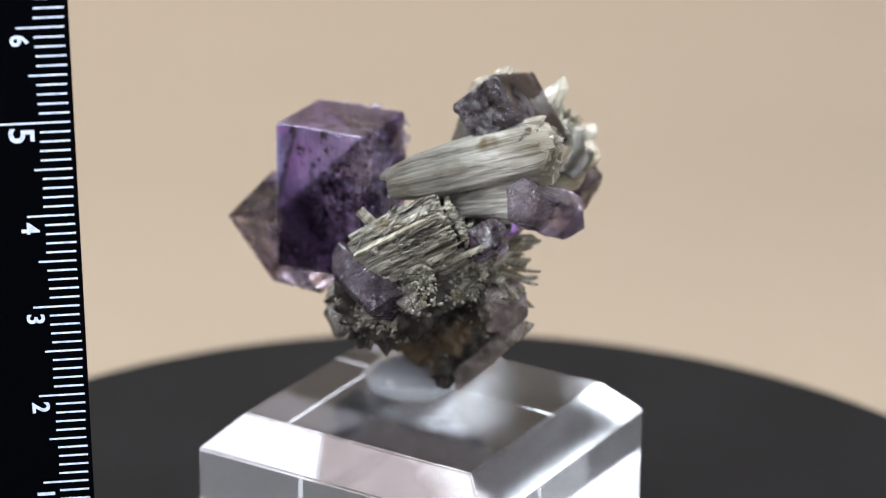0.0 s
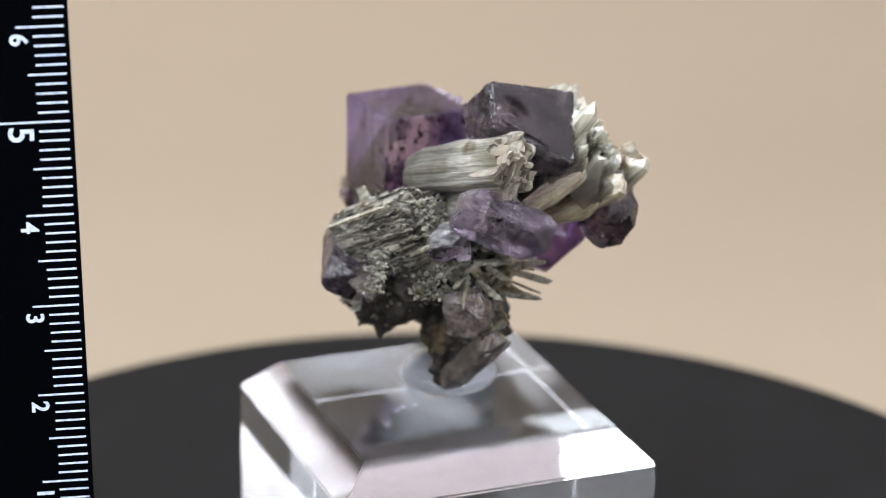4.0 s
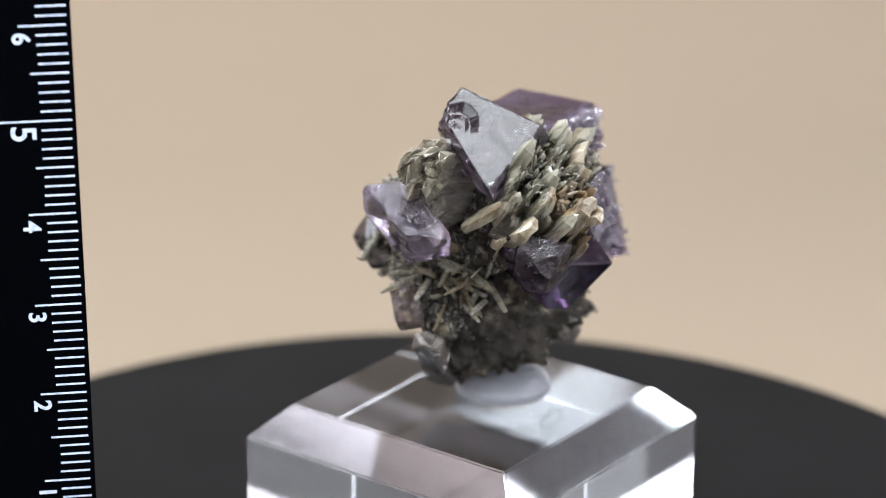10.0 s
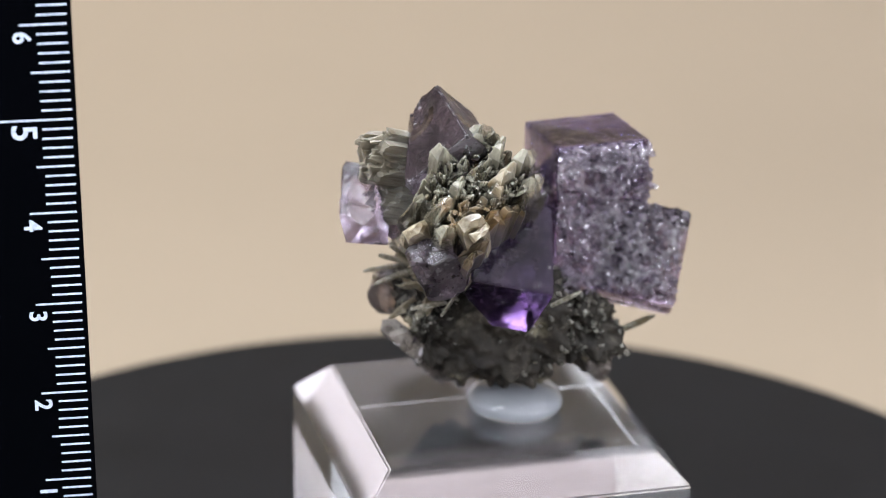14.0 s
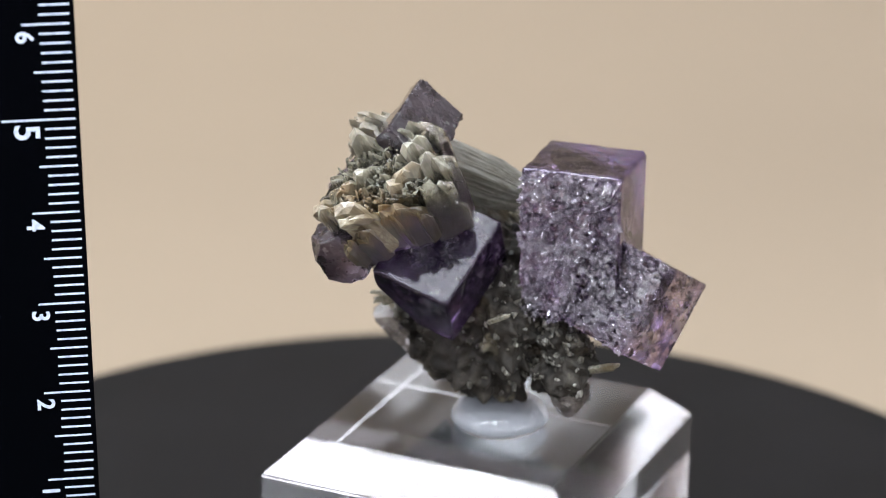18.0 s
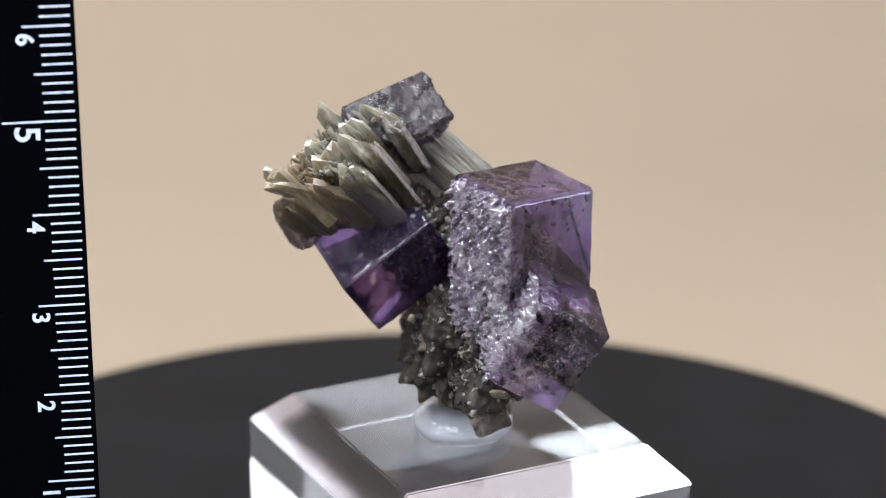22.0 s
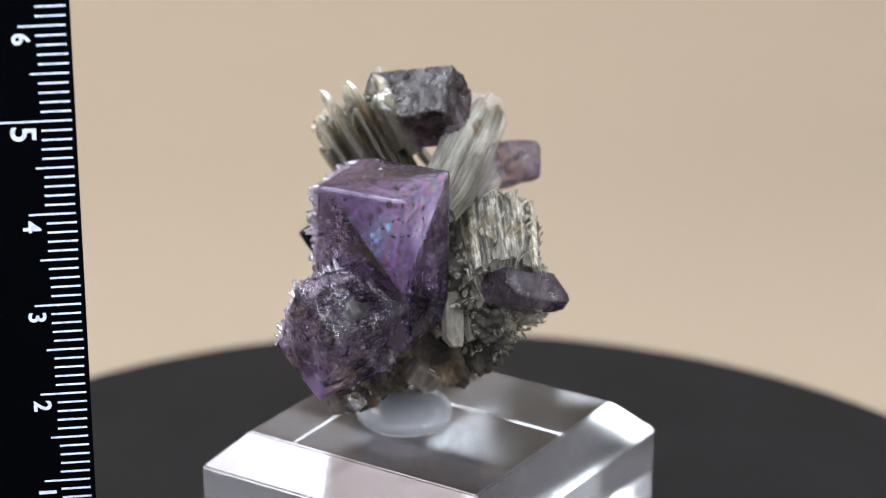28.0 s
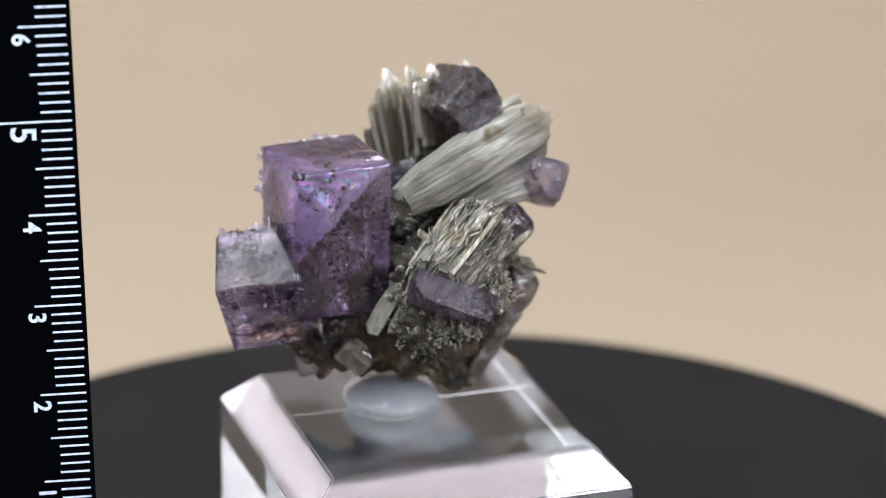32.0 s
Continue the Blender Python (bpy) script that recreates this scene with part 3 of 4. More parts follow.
def crust_bm(corner, u, v, n, cells=7.0, step=0.10, res=70, seed=0.0):
    """An etched face: stepped cells of uneven height on a patch."""
    corner, u, v, n = Vector(corner), Vector(u), Vector(v), Vector(n).normalized()
    bm = bmesh.new()
    ru, rv = int(res * u.length), int(res * v.length)
    rows = []
    for i in range(ru + 1):
        row = []
        for j in range(rv + 1):
            p = corner + u * (i / ru) + v * (j / rv)
            q = p * cells + Vector((seed, 0.3, 0.7))
            dist, pts = noise.voronoi(q)
            h = noise.cell_vector(pts[0] * 3.1).x * step + min(dist[1] - dist[0], 0.35) * step * 0.9 + noise.fractal(p * 14.0, 0.8, 2.0, 3) * step * 0.35
            edge = min(i, ru - i, j, rv - j)
            if edge == 0:
                h = -0.12
            row.append(bm.verts.new(p + n * (h - 0.03)))
        rows.append(row)
    for i in range(ru):
        for j in range(rv):
            bm.faces.new((rows[i][j], rows[i + 1][j], rows[i + 1][j + 1], rows[i][j + 1]))
    bmesh.ops.recalc_face_normals(bm, faces=bm.faces)
    return bm


def build_specimen():
    rng = random.Random(11)
    root = new("mineral_specimen")
    tagged(root, "purple fluorite cubes and silvery bladed mica on dark rock", "mineral specimen")

    # large purple cube
    ax = axes_of((1.05, -0.33, 0.0), (0.36, 1.05, 0.0))
    ca, sa = (-1.385, 0.545, 1.30), (1.09, 1.02, 1.68)
    bigcube = cube = part("crystal", cuboid_bm(ca, ax, sa, 0.022, 40, 0.0015, 5.0, {2: 0.02, 3: 0.004}, seed=2.0, chip=0.03), PURPLE, root, "large purple fluorite cube", smooth=True)
    o = Vector(ca) - ax[0] * 0.53 + ax[1] * 0.50 - ax[2] * 0.8
    part("etched_face", crust_bm(o, ax[0] * 1.07, ax[2] * 1.57, ax[1], cells=12.5, step=0.07, res=110), CRUST, cube, "pale lilac etched crystal face")

    chips = [(Vector(ca) + ax[0] * x + ax[1] * 0.53 + ax[2] * z, ax[1], ax[0], 0.28, 0.42) for x in (-0.25, 0.25) for z in (-0.4, 0.4)]
    tagged(part("etched_grit", grains_bm(chips, 1100, 0.055, rng, 1.3), CRUST, cube, "small pale lilac crystal points"), kind="stuff")

    # second purple cube, tilted, under it
    e1, e2, e3 = axes_of((0.45, 0.28, -0.85), (0.67, -0.68, 0.2))
    e3 = -e3 if e3.y < 0 else e3
    p1 = Vector((-2.71, 0.73, 0.82))
    sb = (1.06, 0.98, 0.80)
    cb = p1 + e1 * 0.53 + e2 * 0.45 + e3 * 0.40
    tilted = cube = part("crystal", cuboid_bm(cb, (e1, e2, e3), sb, 0.025, 34, 0.0015, 7.0, {3: 0.03}, seed=5.0, chip=0.05), LILAC, root, "tilted lilac fluorite cube with specks", smooth=True)
    o = Vector(cb) - e1 * 0.5 - e2 * 0.46 + e3 * 0.38
    part("etched_face", crust_bm(o, e1 * 1.0, e2 * 0.92, e3, cells=12.0, step=0.08, res=110, seed=4.0), CRUST, cube, "pale lilac etched crystal face")

    chips = [(Vector(cb) + e3 * 0.42, e3, e1, 0.5, 0.45)]
    tagged(part("etched_grit", grains_bm(chips, 700, 0.055, rng, 1.3), CRUST, cube, "small pale lilac crystal points"), kind="stuff")

    # dark cube at the top
    apex = Vector((0.38, 0.11, 2.885))
    f3, f1, f2 = axes_of((0.757, -0.075, 0.65), (0.243, 0.925, -0.28))
    f2 = f2 if f2.z < 0 else -f2
    st = (1.08, 0.92, 0.62)
    ct = apex + f1 * st[0] / 2 + f2 * st[1] / 2 - f3 * st[2] / 2
    bm = cuboid_bm(ct, (f1, f2, f3), st, 0.02, 40, 0.0015, 7.0, {2: 0.02, -1: 0.02, -3: 0.03}, seed=7.0, chip=0.07,
                   cuts=[(apex + f2 * 0.50, -f1 * 0.38 + f2 * 0.92 + f3 * 0.1), (apex + f1 * 1.06, f1 * 0.97 + f2 * 0.16 + f3 * 0.1),
                         (apex + f2 * 0.36, (-f1 * 0.5 + f2 * 0.86) * 0.62 + f3 * 0.78), (ct - f3 * 0.26 + f2 * 0.26, f2 * 0.6 - f3 * 0.8), (apex + f1 * 0.98 - f3 * 0.42, f1 * 0.7 - f3 * 0.7)])
    # shell-shaped chip with ripples in the glossy face
    hub = apex + f1 * 0.2 + f2 * 0.42
    for v in bm.verts:
        d = v.co - hub
        r = (d - f3 * d.dot(f3)).length
        if r < 0.27 and abs(d.dot(f3)) < 0.05:
            v.co -= f3 * (0.05 * (1 - (r / 0.27) ** 2) + 0.009 * math.sin(r * 80) * (1 - r / 0.27))
    bm.normal_update()
    part("crystal", mark_face(bm, f3, 0.8), SMOKY, root, "smoky purple fluorite cube with a glossy face", smooth=True, second=SMOKY_GLOSS)

    # dark violet cube with the glossy face
    C2 = Vector((0.04, 1.79, 0.91))
    g1, g2, g3 = axes_of((0.78, -0.38, 0.22), (-0.64, -0.71, 0.66))
    g3 = g3 if g3.z > 0 else -g3
    sc = (0.92, 1.16, 0.80)
    cc = C2 + g1 * 0.46 + g2 * 0.58 - g3 * 0.40
    bm = cuboid_bm(cc, (g1, g2, g3), sc, 0.02, 34, 0.0015, 5.0, seed=9.0, cuts=[cut_at(cc, (g1, g2, g3), sc, (1, -0.5, -1), 0.25)])
    part("crystal", mark_face(bm, g3, 0.9), DEEP, root, "deep violet fluorite cube with a mirror-like face", smooth=True, second=DEEP_GLOSS)

    # smaller crystals
    def chunk(centre, axis, side, size, mat, label, seed, cuts, wear=(0.74, 0.92)):
        A = axes_of(axis, side)
        planes = [cut_at(centre, A, size, s, d) for s, d in cuts]
        for _ in range(7):
            sg = [rng.choice((-1, 1)) * rng.uniform(0.4, 1) for _ in range(3)]
            d = (A[0] * sg[0] + A[1] * sg[1] + A[2] * sg[2]).normalized()
            reach = sum(abs(d.dot(A[i])) * size[i] / 2 for i in range(3))
            planes.append((Vector(centre) + d * reach * rng.uniform(*wear), d))
        part("crystal", cuboid_bm(centre, A, size, 0.02, 14, 0.010, 4.0, seed=seed, cuts=planes), mat, root, label)

    chunk((1.02, -0.29, 1.51), (0.55, 0.74, -0.42), (0.2, -0.2, 1), (1.08, 0.44, 0.42), PALE, "pale lavender fluorite rod", 12.0,
          [((1, 1, 1), 0.16), ((1, -1, 0.4), 0.14), ((-1, 1, -0.5), 0.1), ((-0.6, -1, -1), 0.1)], (0.88, 0.99))
    chunk((-0.84, -0.90, 0.77), (0.65, -0.62, -0.30), (0.3, 0.3, 0.9), (0.92, 0.38, 0.42), NIGHT, "dark smoky violet fluorite rod", 15.0,
          [((1, 1, 1), 0.14), ((-1, -1, 0.6), 0.12), ((0, -1, 1), 0.06)], (0.84, 0.97))
    chunk((0.61, -0.38, 0.40), (0.95, 0.3, 0.1), (0.1, -0.2, 1), (0.46, 0.50, 0.30), GREYISH, "small greyish lavender fluorite cube", 18.0,
          [((1, 1, 1), 0.14), ((-1, 1, -1), 0.12), ((1, -1, 0.2), 0.1)])
    chunk((0.42, -0.50, 1.20), (0.6, 0.6, 0.1), (0.3, -0.5, 0.75), (0.42, 0.32, 0.32), SMOKY, "small smoky fluorite crystal", 21.0,
          [((1, 1, 1), 0.12), ((-1, 1, -1), 0.1)])
    chunk((1.16, 1.22, 1.28), (0.5, 0.2, 0.8), (0.8, -0.3, -0.2), (0.60, 0.46, 0.42), SMOKY, "small dark fluorite crystal", 24.0,
          [((1, 1, 1), 0.13), ((-1, 1, -1), 0.12), ((1, -1, -0.4), 0.12)])

    # main bundles of blades
    P0, PD = Vector((-0.72, 0.08, 1.55)), Vector((1.82, -0.20, 0.62))
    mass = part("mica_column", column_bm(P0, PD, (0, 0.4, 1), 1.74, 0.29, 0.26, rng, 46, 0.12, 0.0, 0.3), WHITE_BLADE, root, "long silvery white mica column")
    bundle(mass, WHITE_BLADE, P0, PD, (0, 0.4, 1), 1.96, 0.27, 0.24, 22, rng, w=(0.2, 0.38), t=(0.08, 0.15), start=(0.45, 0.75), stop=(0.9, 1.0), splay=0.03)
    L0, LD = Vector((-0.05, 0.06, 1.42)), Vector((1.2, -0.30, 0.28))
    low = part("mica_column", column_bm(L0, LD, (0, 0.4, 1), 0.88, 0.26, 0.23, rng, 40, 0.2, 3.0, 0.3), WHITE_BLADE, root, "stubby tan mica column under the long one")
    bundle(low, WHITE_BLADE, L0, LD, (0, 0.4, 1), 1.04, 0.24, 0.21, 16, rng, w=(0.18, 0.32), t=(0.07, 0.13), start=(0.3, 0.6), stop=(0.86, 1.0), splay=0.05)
    QD = (1, 0.27, 0.53)
    mass = part("mica_column", column_bm((-0.95, -0.62, 0.66), QD, (0.1, -0.6, 1), 1.10, 0.56, 0.36, rng, 44, 0.05, 9.0), GREY_BLADE, root, "ragged grey and white mica column")
    shingles(mass, GREY_BLADE, (-0.98, -0.62, 0.66), QD, (0.1, -0.6, 1), 1.18, 0.56, 0.36, 900, 60, 0.16, 0.018, rng, 0.08, run=(0.1, 0.75), size=(0.14, 0.28))

    bundle(mass, PALE_BLADE, (-0.98, -0.62, 0.66), QD, (0.1, -0.6, 1), 1.2, 0.69, 0.46, 46, rng, w=(0.05, 0.13), t=(0.03, 0.06), start=(0.1, 0.55), stop=(0.65, 1.0), splay=0.03, jag=0.06)

    face = [((-0.50, -0.92, 0.80), (-0.1, -0.9, 0.45), (1, 0, 0.3), 0.42, 0.34), ((-0.75, -0.75, 0.50), (-0.5, -0.8, 0.2), (1, 0, 0), 0.3, 0.3),
            ((0.25, -0.45, 0.75), (0.6, -0.7, 0.2), (0, 0, 1), 0.25, 0.3),
            ((0.14, -0.34, 1.14), (1, 0.27, 0.53), (0, 1, 0), 0.32, 0.45), ((0.05, -0.10, 0.95), (0.5, 0.7, 0.4), (0, 0, 1), 0.4, 0.3)]
    tagged(part("mica_grit", grains_bm(face, 2600, 0.034, rng, 1.6), PALE_BLADE, mass, "broken grey mica flakes"), kind="stuff")

    # short needles felted over the grey column
    needles, (qa, qb, qc) = bmesh.new(), axes_of(QD, (0.1, -0.6, 1))
    for _ in range(320):
        g = rng.uniform(0, 2 * math.pi)
        out = (qb * (math.cos(g) / 0.56) + qc * (math.sin(g) / 0.36)).normalized()
        p = Vector((-0.95, -0.62, 0.66)) + qa * rng.uniform(0.1, 1.0) + qb * (math.cos(g) * 0.58) + qc * (math.sin(g) * 0.38)
        d = qa * rng.uniform(0.3, 1.0) + out * rng.gauss(0.1, 0.15) + qa.cross(out) * rng.gauss(0, 0.45)
        add_blade(needles, p, d, qa.cross(out), rng.uniform(0.08, 0.26), rng.uniform(0.015, 0.05), rng.uniform(0.012, 0.03), rng, 0.3)
    tagged(part("mica_needles", needles, GREY_BLADE, mass, "fine grey and white mica needles"), kind="stuff")

    # loose splinters and small chips
    def splinter(p, q, w, t, mat, label):
        bm = bmesh.new()
        add_blade(bm, p, Vector(q) - Vector(p), (0.3, 0.5, 0.4), (Vector(q) - Vector(p)).length, w, t, rng, 0.2, (0.4, 0.8))
        part("splinter", bm, mat, root, label)

    splinter((-0.98, -0.52, 1.45), (-0.60, -0.60, 1.12), 0.13, 0.06, PALE_BLADE, "loose pale mica blade")
    splinter((-0.86, -0.10, 0.80), (-1.40, -0.22, 0.30), 0.24, 0.08, GREY_BLADE, "stubby pale blade hanging down")
    splinter((-0.80, -0.30, 0.75), (-1.24, -0.42, 0.33), 0.20, 0.07, GREY_BLADE, "stubby pale blade hanging down")
    splinter((-0.70, -0.45, 0.55), (-0.95, -0.62, 0.25), 0.12, 0.06, TAN_BLADE, "stubby pale blade hanging down")
    splinter((-1.40, 1.07, -0.10), (-1.80, 1.26, 0.06), 0.13, 0.07, PALE_BLADE, "white needle on the rock")
    splinter((-0.40, 1.20, 0.50), (-0.62, 1.42, 0.68), 0.07, 0.05, PALE_BLADE, "white needle on the rock")
    splinter((0.40, 0.0, 0.68), (0.68, 0.36, 0.70), 0.07, 0.03, TAN_BLADE, "white mica blade")
    splinter((0.30, 0.20, 0.75), (0.66, 0.27, 0.85), 0.10, 0.05, PALE_BLADE, "tan mica blade")
    splinter((0.25, 0.45, 0.62), (0.75, 0.75, 0.50), 0.08, 0.04, PALE_BLADE, "white mica blade")
    splinter((0.45, -0.35, 0.72), (0.62, -0.58, 0.76), 0.12, 0.05, PALE_BLADE, "tan mica blade")
    splinter((0.05, -0.70, 1.00), (0.42, -0.78, 1.22), 0.09, 0.05, PALE_BLADE, "white mica blade")
    chunk((-0.66, -0.86, 1.10), (0.6, 0.2, -0.5), (0.3, 0.9, 0.3), (0.34, 0.24, 0.16), BROWN, "brown translucent crystal chip", 31.0, [((1, 1, 1), 0.09), ((-1, 1, 1), 0.08)])
    chunk((-0.35, -0.98, 0.62), (0.5, 0.3, -0.6), (0.6, 0.6, 0.3), (0.34, 0.26, 0.2), BROWN, "brown translucent crystal chip", 34.0, [((1, 1, 1), 0.1), ((-1, 1, -1), 0.09)])
    chunk((-1.30, 0.15, -0.10), (0.5, -0.6, -0.6), (0.6, 0.6, 0.3), (0.36, 0.28, 0.24), BROWN, "brown translucent crystal chip", 37.0, [((1, 1, 1), 0.1), ((-1, 1, -1), 0.09)])
    chunk((-1.30, 0.95, -0.45), (0.5, 0.6, -0.3), (0.6, -0.6, 0.3), (0.40, 0.28, 0.24), BROWN, "brown translucent crystal chip", 40.0, [((1, 1, 1), 0.1), ((-1, 1, -1), 0.09)])

    chunk((0.43, -0.10, -0.27), (0.84, -0.02, 0.85), (0.1, 1, -0.1), (1.16, 0.32, 0.22), BROWN, "brown translucent crystal plate along the rock's lower edge", 43.0, [((1, 1, 1), 0.1), ((-1, 1, -1), 0.09)])

    # tan fan: wide prisms side by side, grown out of the violet cube's glossy face
    FR, fa, fb, fc = Vector((0.37, 0.68, 1.42)), *axes_of((0.33, 0.60, 0.80), (0.735, -0.147, -0.66))
    fan = part("blade_fan", column_bm(FR, fa, fb, 0.72, 0.46, 0.3, rng, 40, 0.1, 6.0, 0.6), FAN_BODY, root, "olive tan translucent bladed fan")
    for row, (v0, high) in enumerate(((-0.30, 1.06), (-0.06, 1.12), (0.18, 1.08), (0.40, 1.02))):
        for k in range(5 - row % 2):
            u = -0.44 + 0.25 * (k + 0.5 * (row % 2)) + rng.uniform(-0.04, 0.04)
            v = v0 + rng.uniform(-0.05, 0.05)
            p = FR + fb * u + fc * v
            s0 = (C2 - p).dot(g3) / fa.dot(g3) - 0.06
            d = fa + fb * (u * 0.22 + rng.gauss(0, 0.02)) + fc * (v * 0.2 + rng.gauss(0, 0.02))
            bm = bmesh.new()
            length = high - s0 + rng.uniform(-0.2, 0.12) - 0.2 * u * u
            add_lath(bm, p + fa * s0, d, fb + fc * rng.gauss(0, 0.2), length, rng.uniform(0.28, 0.4), rng.uniform(0.14, 0.22), rng, 4, 1.2, 0.07, 0.95, (0.35, 0.7))
            side = fb * rng.choice((-0.14, 0.14)) + fc * rng.uniform(0.04, 0.12)
            add_lath(bm, p + fa * (s0 + 0.1) + side, d, fb + fc * rng.gauss(0.2, 0.5), length * rng.uniform(0.5, 0.88), rng.uniform(0.13, 0.22), rng.uniform(0.1, 0.16), rng, 3, 0.9, 0.04, 0.9, (0.4, 0.8))
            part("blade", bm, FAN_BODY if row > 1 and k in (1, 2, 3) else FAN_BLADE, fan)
    for k in range(44):
        g, r = k * 2.399, math.sqrt((k + 0.5) / 44)
        u, v = 0.06 + 0.52 * r * math.cos(g), 0.05 + 0.36 * r * math.sin(g)
        bm = bmesh.new()
        add_lath(bm, FR + fb * u + fc * v + fa * 0.5, fa + fb * (u * 0.2 + rng.gauss(0, 0.05)) + fc * (v * 0.2 + rng.gauss(0, 0.05)), fb + fc * rng.gauss(0, 0.6), 0.5 - 0.15 * r * r + rng.uniform(-0.12, 0.1),
                 rng.uniform(0.08, 0.2), rng.uniform(0.05, 0.12), rng, 3, 1.2, 0.04, 1.0, (0.4, 0.9))
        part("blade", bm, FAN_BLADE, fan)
    end = [(FR + fa * 0.98 + fb * u + fc * v, fa, fb, 0.26, 0.2) for u, v in ((-0.2, -0.15), (0.25, -0.15), (-0.15, 0.2), (0.3, 0.2))]
    tagged(part("mica_grit", grains_bm(end, 200, 0.055, rng, 1.6), FAN_BLADE, fan, "small glassy mica points"), kind="stuff")
    for p, q, w, t in (((0.66, 1.30, 1.36), (1.11, 1.70, 1.94), 0.30, 0.22), ((0.74, 0.30, 1.45), (1.13, 0.86, 1.92), 0.24, 0.14),
                       ((0.80, 0.75, 1.40), (1.42, 1.14, 1.74), 0.30, 0.2), ((0.70, 0.62, 1.30), (1.30, 0.80, 1.50), 0.2, 0.1), ((0.62, 1.16, 1.6), (1.06, 1.80, 1.84), 0.24, 0.16)):
        bm = bmesh.new()
        add_lath(bm, p, Vector(q) - Vector(p), (0.7, -0.3, -0.5), (Vector(q) - Vector(p)).length, w, t, rng, 3, 0.8, 0.04)
        part("blade", bm, TAN_BLADE, fan)

    # white needles on the rock under the columns
    for k in range(46):
        p = Vector((0.40 + rng.uniform(-0.15, 0.15), -0.02 + rng.uniform(-0.42, 0.5), 0.66 + rng.uniform(-0.25, 0.22)))
        d = Vector((0.8 + rng.gauss(0, 0.3), rng.gauss(-0.1, 0.6), rng.gauss(0.1, 0.5)))
        bm = bmesh.new()
        add_blade(bm, p, d, (rng.gauss(0, 1), rng.gauss(0, 1), rng.gauss(0, 1)), rng.uniform(0.22, 0.46), rng.uniform(0.05, 0.12), rng.uniform(0.02, 0.05), rng, 0.3, (0.3, 0.8))
        part("splinter", bm, PALE_BLADE if k % 2 else TAN_BLADE, root)

    # rock under it all
    LONG = (-0.68, 0.73, 0.0)
    rocks = [((-0.32, 0.38, 0.10), LONG, (0.7, 0.7, 0.1), (0.86, 0.46, 0.80)),
             ((-0.40, -0.22, 0.60), (1, 0.2, 0.4), (0, 1, 0), (0.75, 0.60, 0.55)),
             ((0.05, 0.48, 1.12), (1, 0, 0.4), (0, 1, 0), (0.50, 0.50, 0.46)),
             ((0.36, -0.08, 0.26), (0.6, -0.4, 0.7), (0, 1, 0), (0.46, 0.34, 0.32)),
             ((-1.15, 0.72, -0.05), LONG, (0, 0, 1), (0.42, 0.46, 0.42)),
             ((-0.80, -0.42, 0.35), (0, 0.3, 1), (1, 0, 0), (0.52, 0.40, 0.36))]
    rocks.append(((-0.04, 0.10, -0.30), (0.1, 0.1, 1), (1, 0, 0), (0.46, 0.30, 0.26)))
    rocks.append(((0.34, 0.04, -0.06), (0.6, 0.1, 1), (1, 0, 0), (0.42, 0.28, 0.26)))
    flakes = bmesh.new()
    for k, lump in enumerate(rocks):
        bm = lump_bm([lump], 6, 0.17)
        bm.normal_update()
        vs = bm.verts[:]
        for _ in range(560):
            v = vs[rng.randrange(len(vs))]
            if rng.random() < min(0.98, max(0.0, 0.85 - v.co.z - 1.2 * max(0.0, v.co.y - 0.5))):
                continue
            n = v.normal * 0.6 + Vector((rng.gauss(0, 0.7), rng.gauss(0, 0.7), rng.gauss(0, 0.7)))
            add_blade(flakes, v.co - v.normal * 0.03, n, Vector((rng.uniform(-1, 1), rng.uniform(-1, 1), rng.uniform(-1, 1))),
                      rng.uniform(0.03, 0.09), rng.uniform(0.03, 0.1), rng.uniform(0.02, 0.06), rng, 0.4)
        part("rock", bm, ROCK, root, "dark grey-brown rock matrix", smooth=True)
    tagged(part("mica_grit", flakes, FLAKE, root, "small pale grey mica flakes"), kind="stuff")

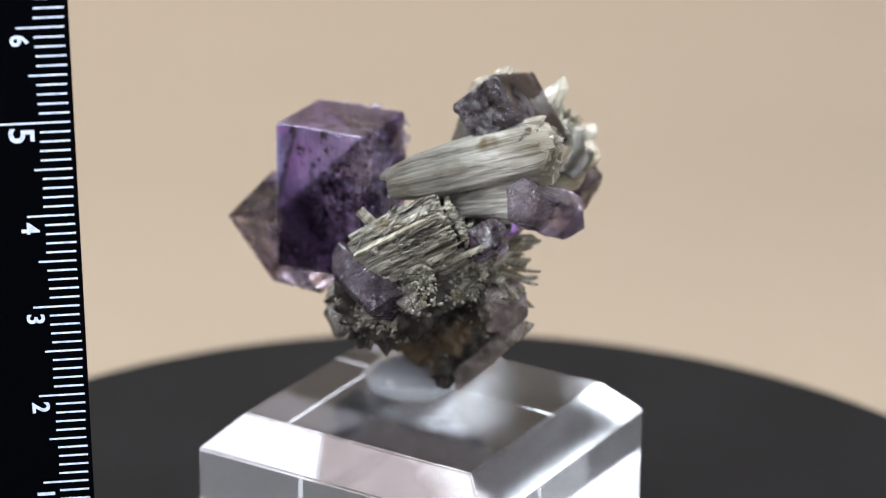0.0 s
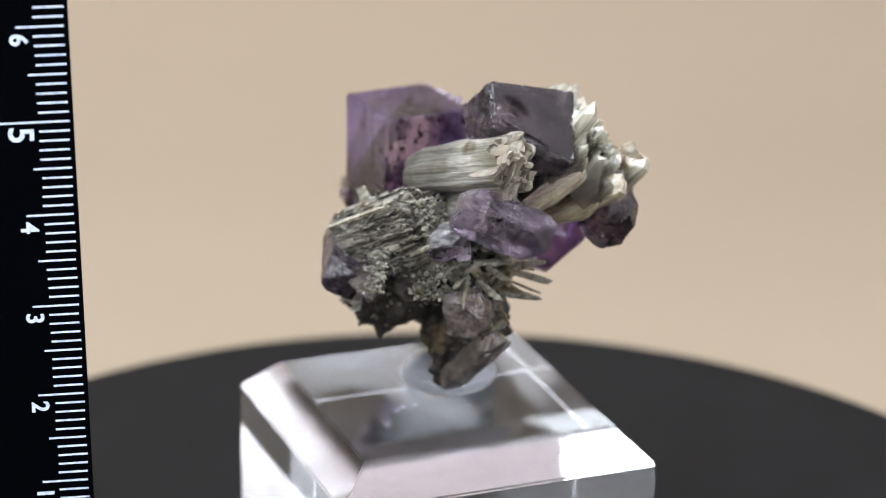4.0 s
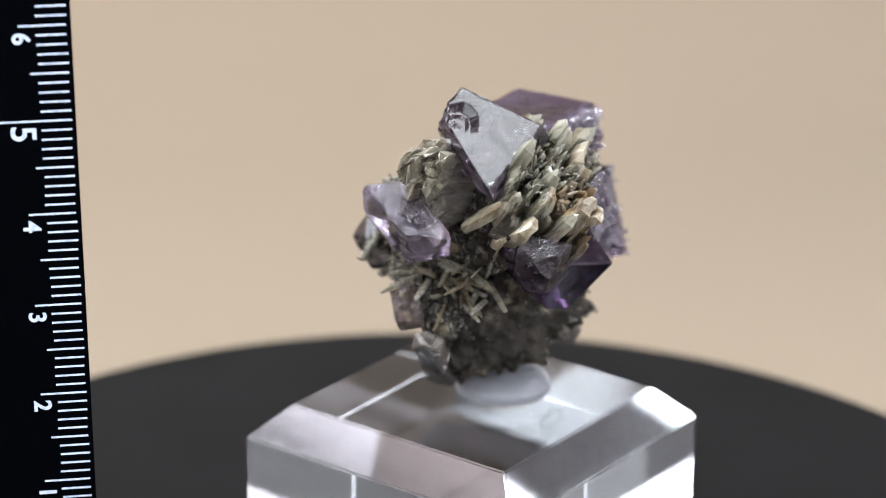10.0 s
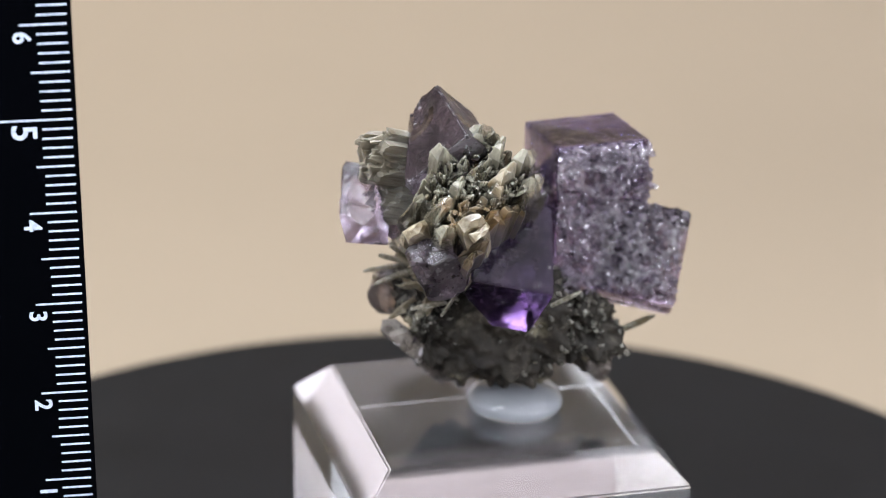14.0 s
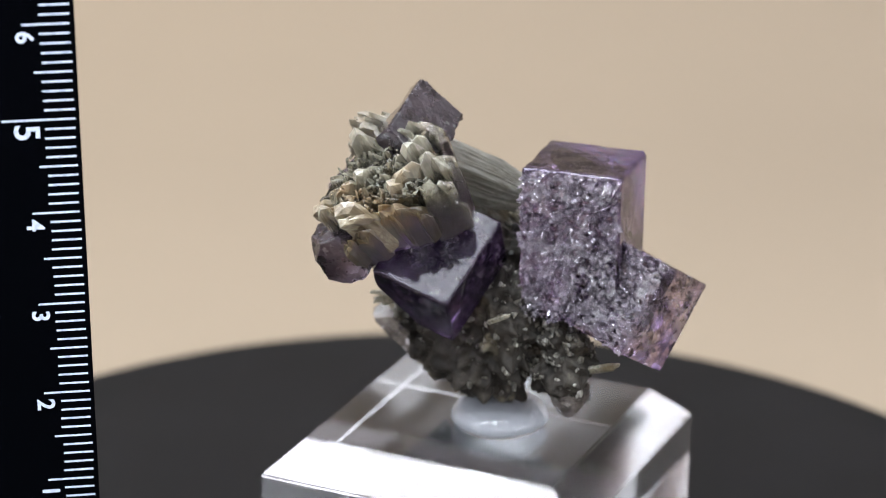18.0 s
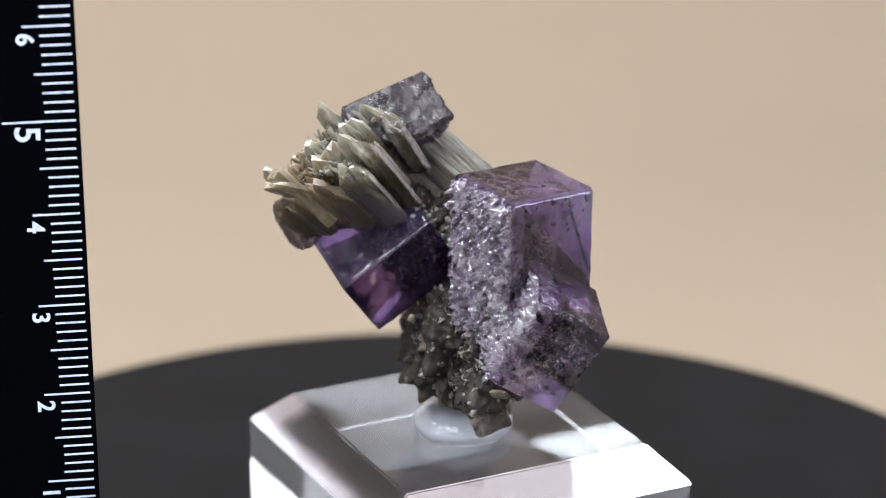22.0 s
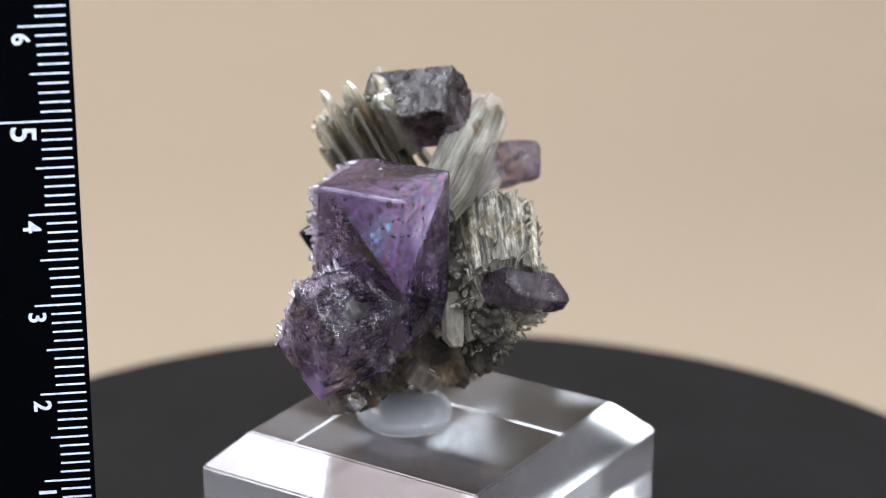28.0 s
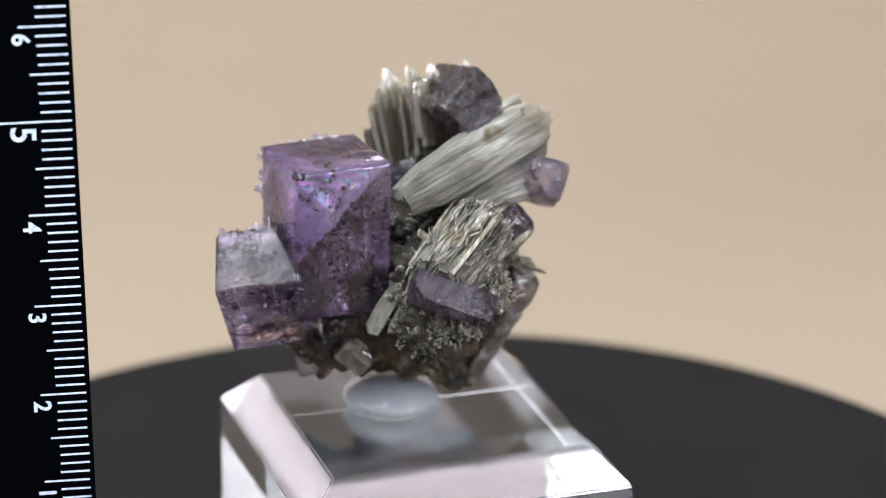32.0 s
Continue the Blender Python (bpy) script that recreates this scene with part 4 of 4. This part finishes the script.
    # inclusions inside the clear cubes
    for host, c, A, size, count in ((bigcube, ca, ax, sa, 260), (tilted, cb, (e1, e2, e3), sb, 240)):
        bm = bmesh.new()
        for _ in range(count):
            u, v, w = (rng.uniform(-0.45, 0.45) for _ in range(3))
            p = Vector(c) + A[0] * (u * size[0]) + A[1] * (v * size[1]) + A[2] * (w * size[2])
            d = Vector((rng.uniform(-1, 1), rng.uniform(-1, 1), rng.uniform(-1, 1)))
            add_blade(bm, p, d, d.yzx + Vector((0.1, 0, 0)), rng.uniform(0.015, 0.07), rng.uniform(0.015, 0.06), rng.uniform(0.006, 0.02), rng, 0.4)
        tagged(part("inclusion_cloud", bm, ROCK if host is bigcube else FLAKE, host, "dark specks inside the crystal"), kind="stuff")

    # octahedral cleavage inside the large cube, across the corner that looks away from the rock
    hx, hy, hz = sa[0] / 2 - 0.03, sa[1] / 2 - 0.02, sa[2] / 2 - 0.02
    tri = [Vector(ca) + ax[0] * x + ax[1] * y + ax[2] * z for x, y, z in ((hx, -hy, hz), (-hx, hy - 0.1, hz), (-hx, -hy, hz - 1.0))]
    nrm = (tri[1] - tri[0]).cross(tri[2] - tri[0]).normalized()
    sides = []
    for p, q, inner in ((tri[0], tri[1], tri[2]), (tri[0], tri[2], tri[1])):
        d = nrm.cross(q - p).normalized()
        d = d if d.dot(inner - p) > 0 else -d
        sides.append((d, d.dot(p)))
    film_between(VEIL, sides, 150.0, 900.0, 0.34)
    bm = bmesh.new()
    lo, hi = [bm.verts.new(p) for p in tri], [bm.verts.new(p + nrm * 0.006) for p in tri]
    bm.faces.new(lo)
    bm.faces.new(hi[::-1])
    for k in range(3):
        bm.faces.new((lo[k], hi[k], hi[(k + 1) % 3], lo[(k + 1) % 3]))
    bmesh.ops.recalc_face_normals(bm, faces=bm.faces)
    part("cleavage_plane", bm, VEIL, bigcube, "iridescent internal cleavage plane")
    return root


build_setting()
turntable = build_turntable()
base = build_base()
putty = build_putty()
ruler = build_ruler()
specimen = build_specimen()


def motions():
    rows = [(2.0 * i, pose(0, 0, 0, 0, 0, -a)) for i, a in enumerate(TURN)]
    for thing in (turntable, base, putty, specimen):
        walk(thing, rows)
    drift = [(0, 0.0, 0.0), (6, -1, 2), (9, 3, 3), (13, 4, 5), (19, 10, 6), (23, 10, 2), (28, 3, 3), (32, 3, 2)]
    k = CM / 172.0
    walk(ruler, [(t, Matrix.Translation((dx * k, 0, dz * k)) @ ruler_pose) for t, dx, dz in drift])


motions()
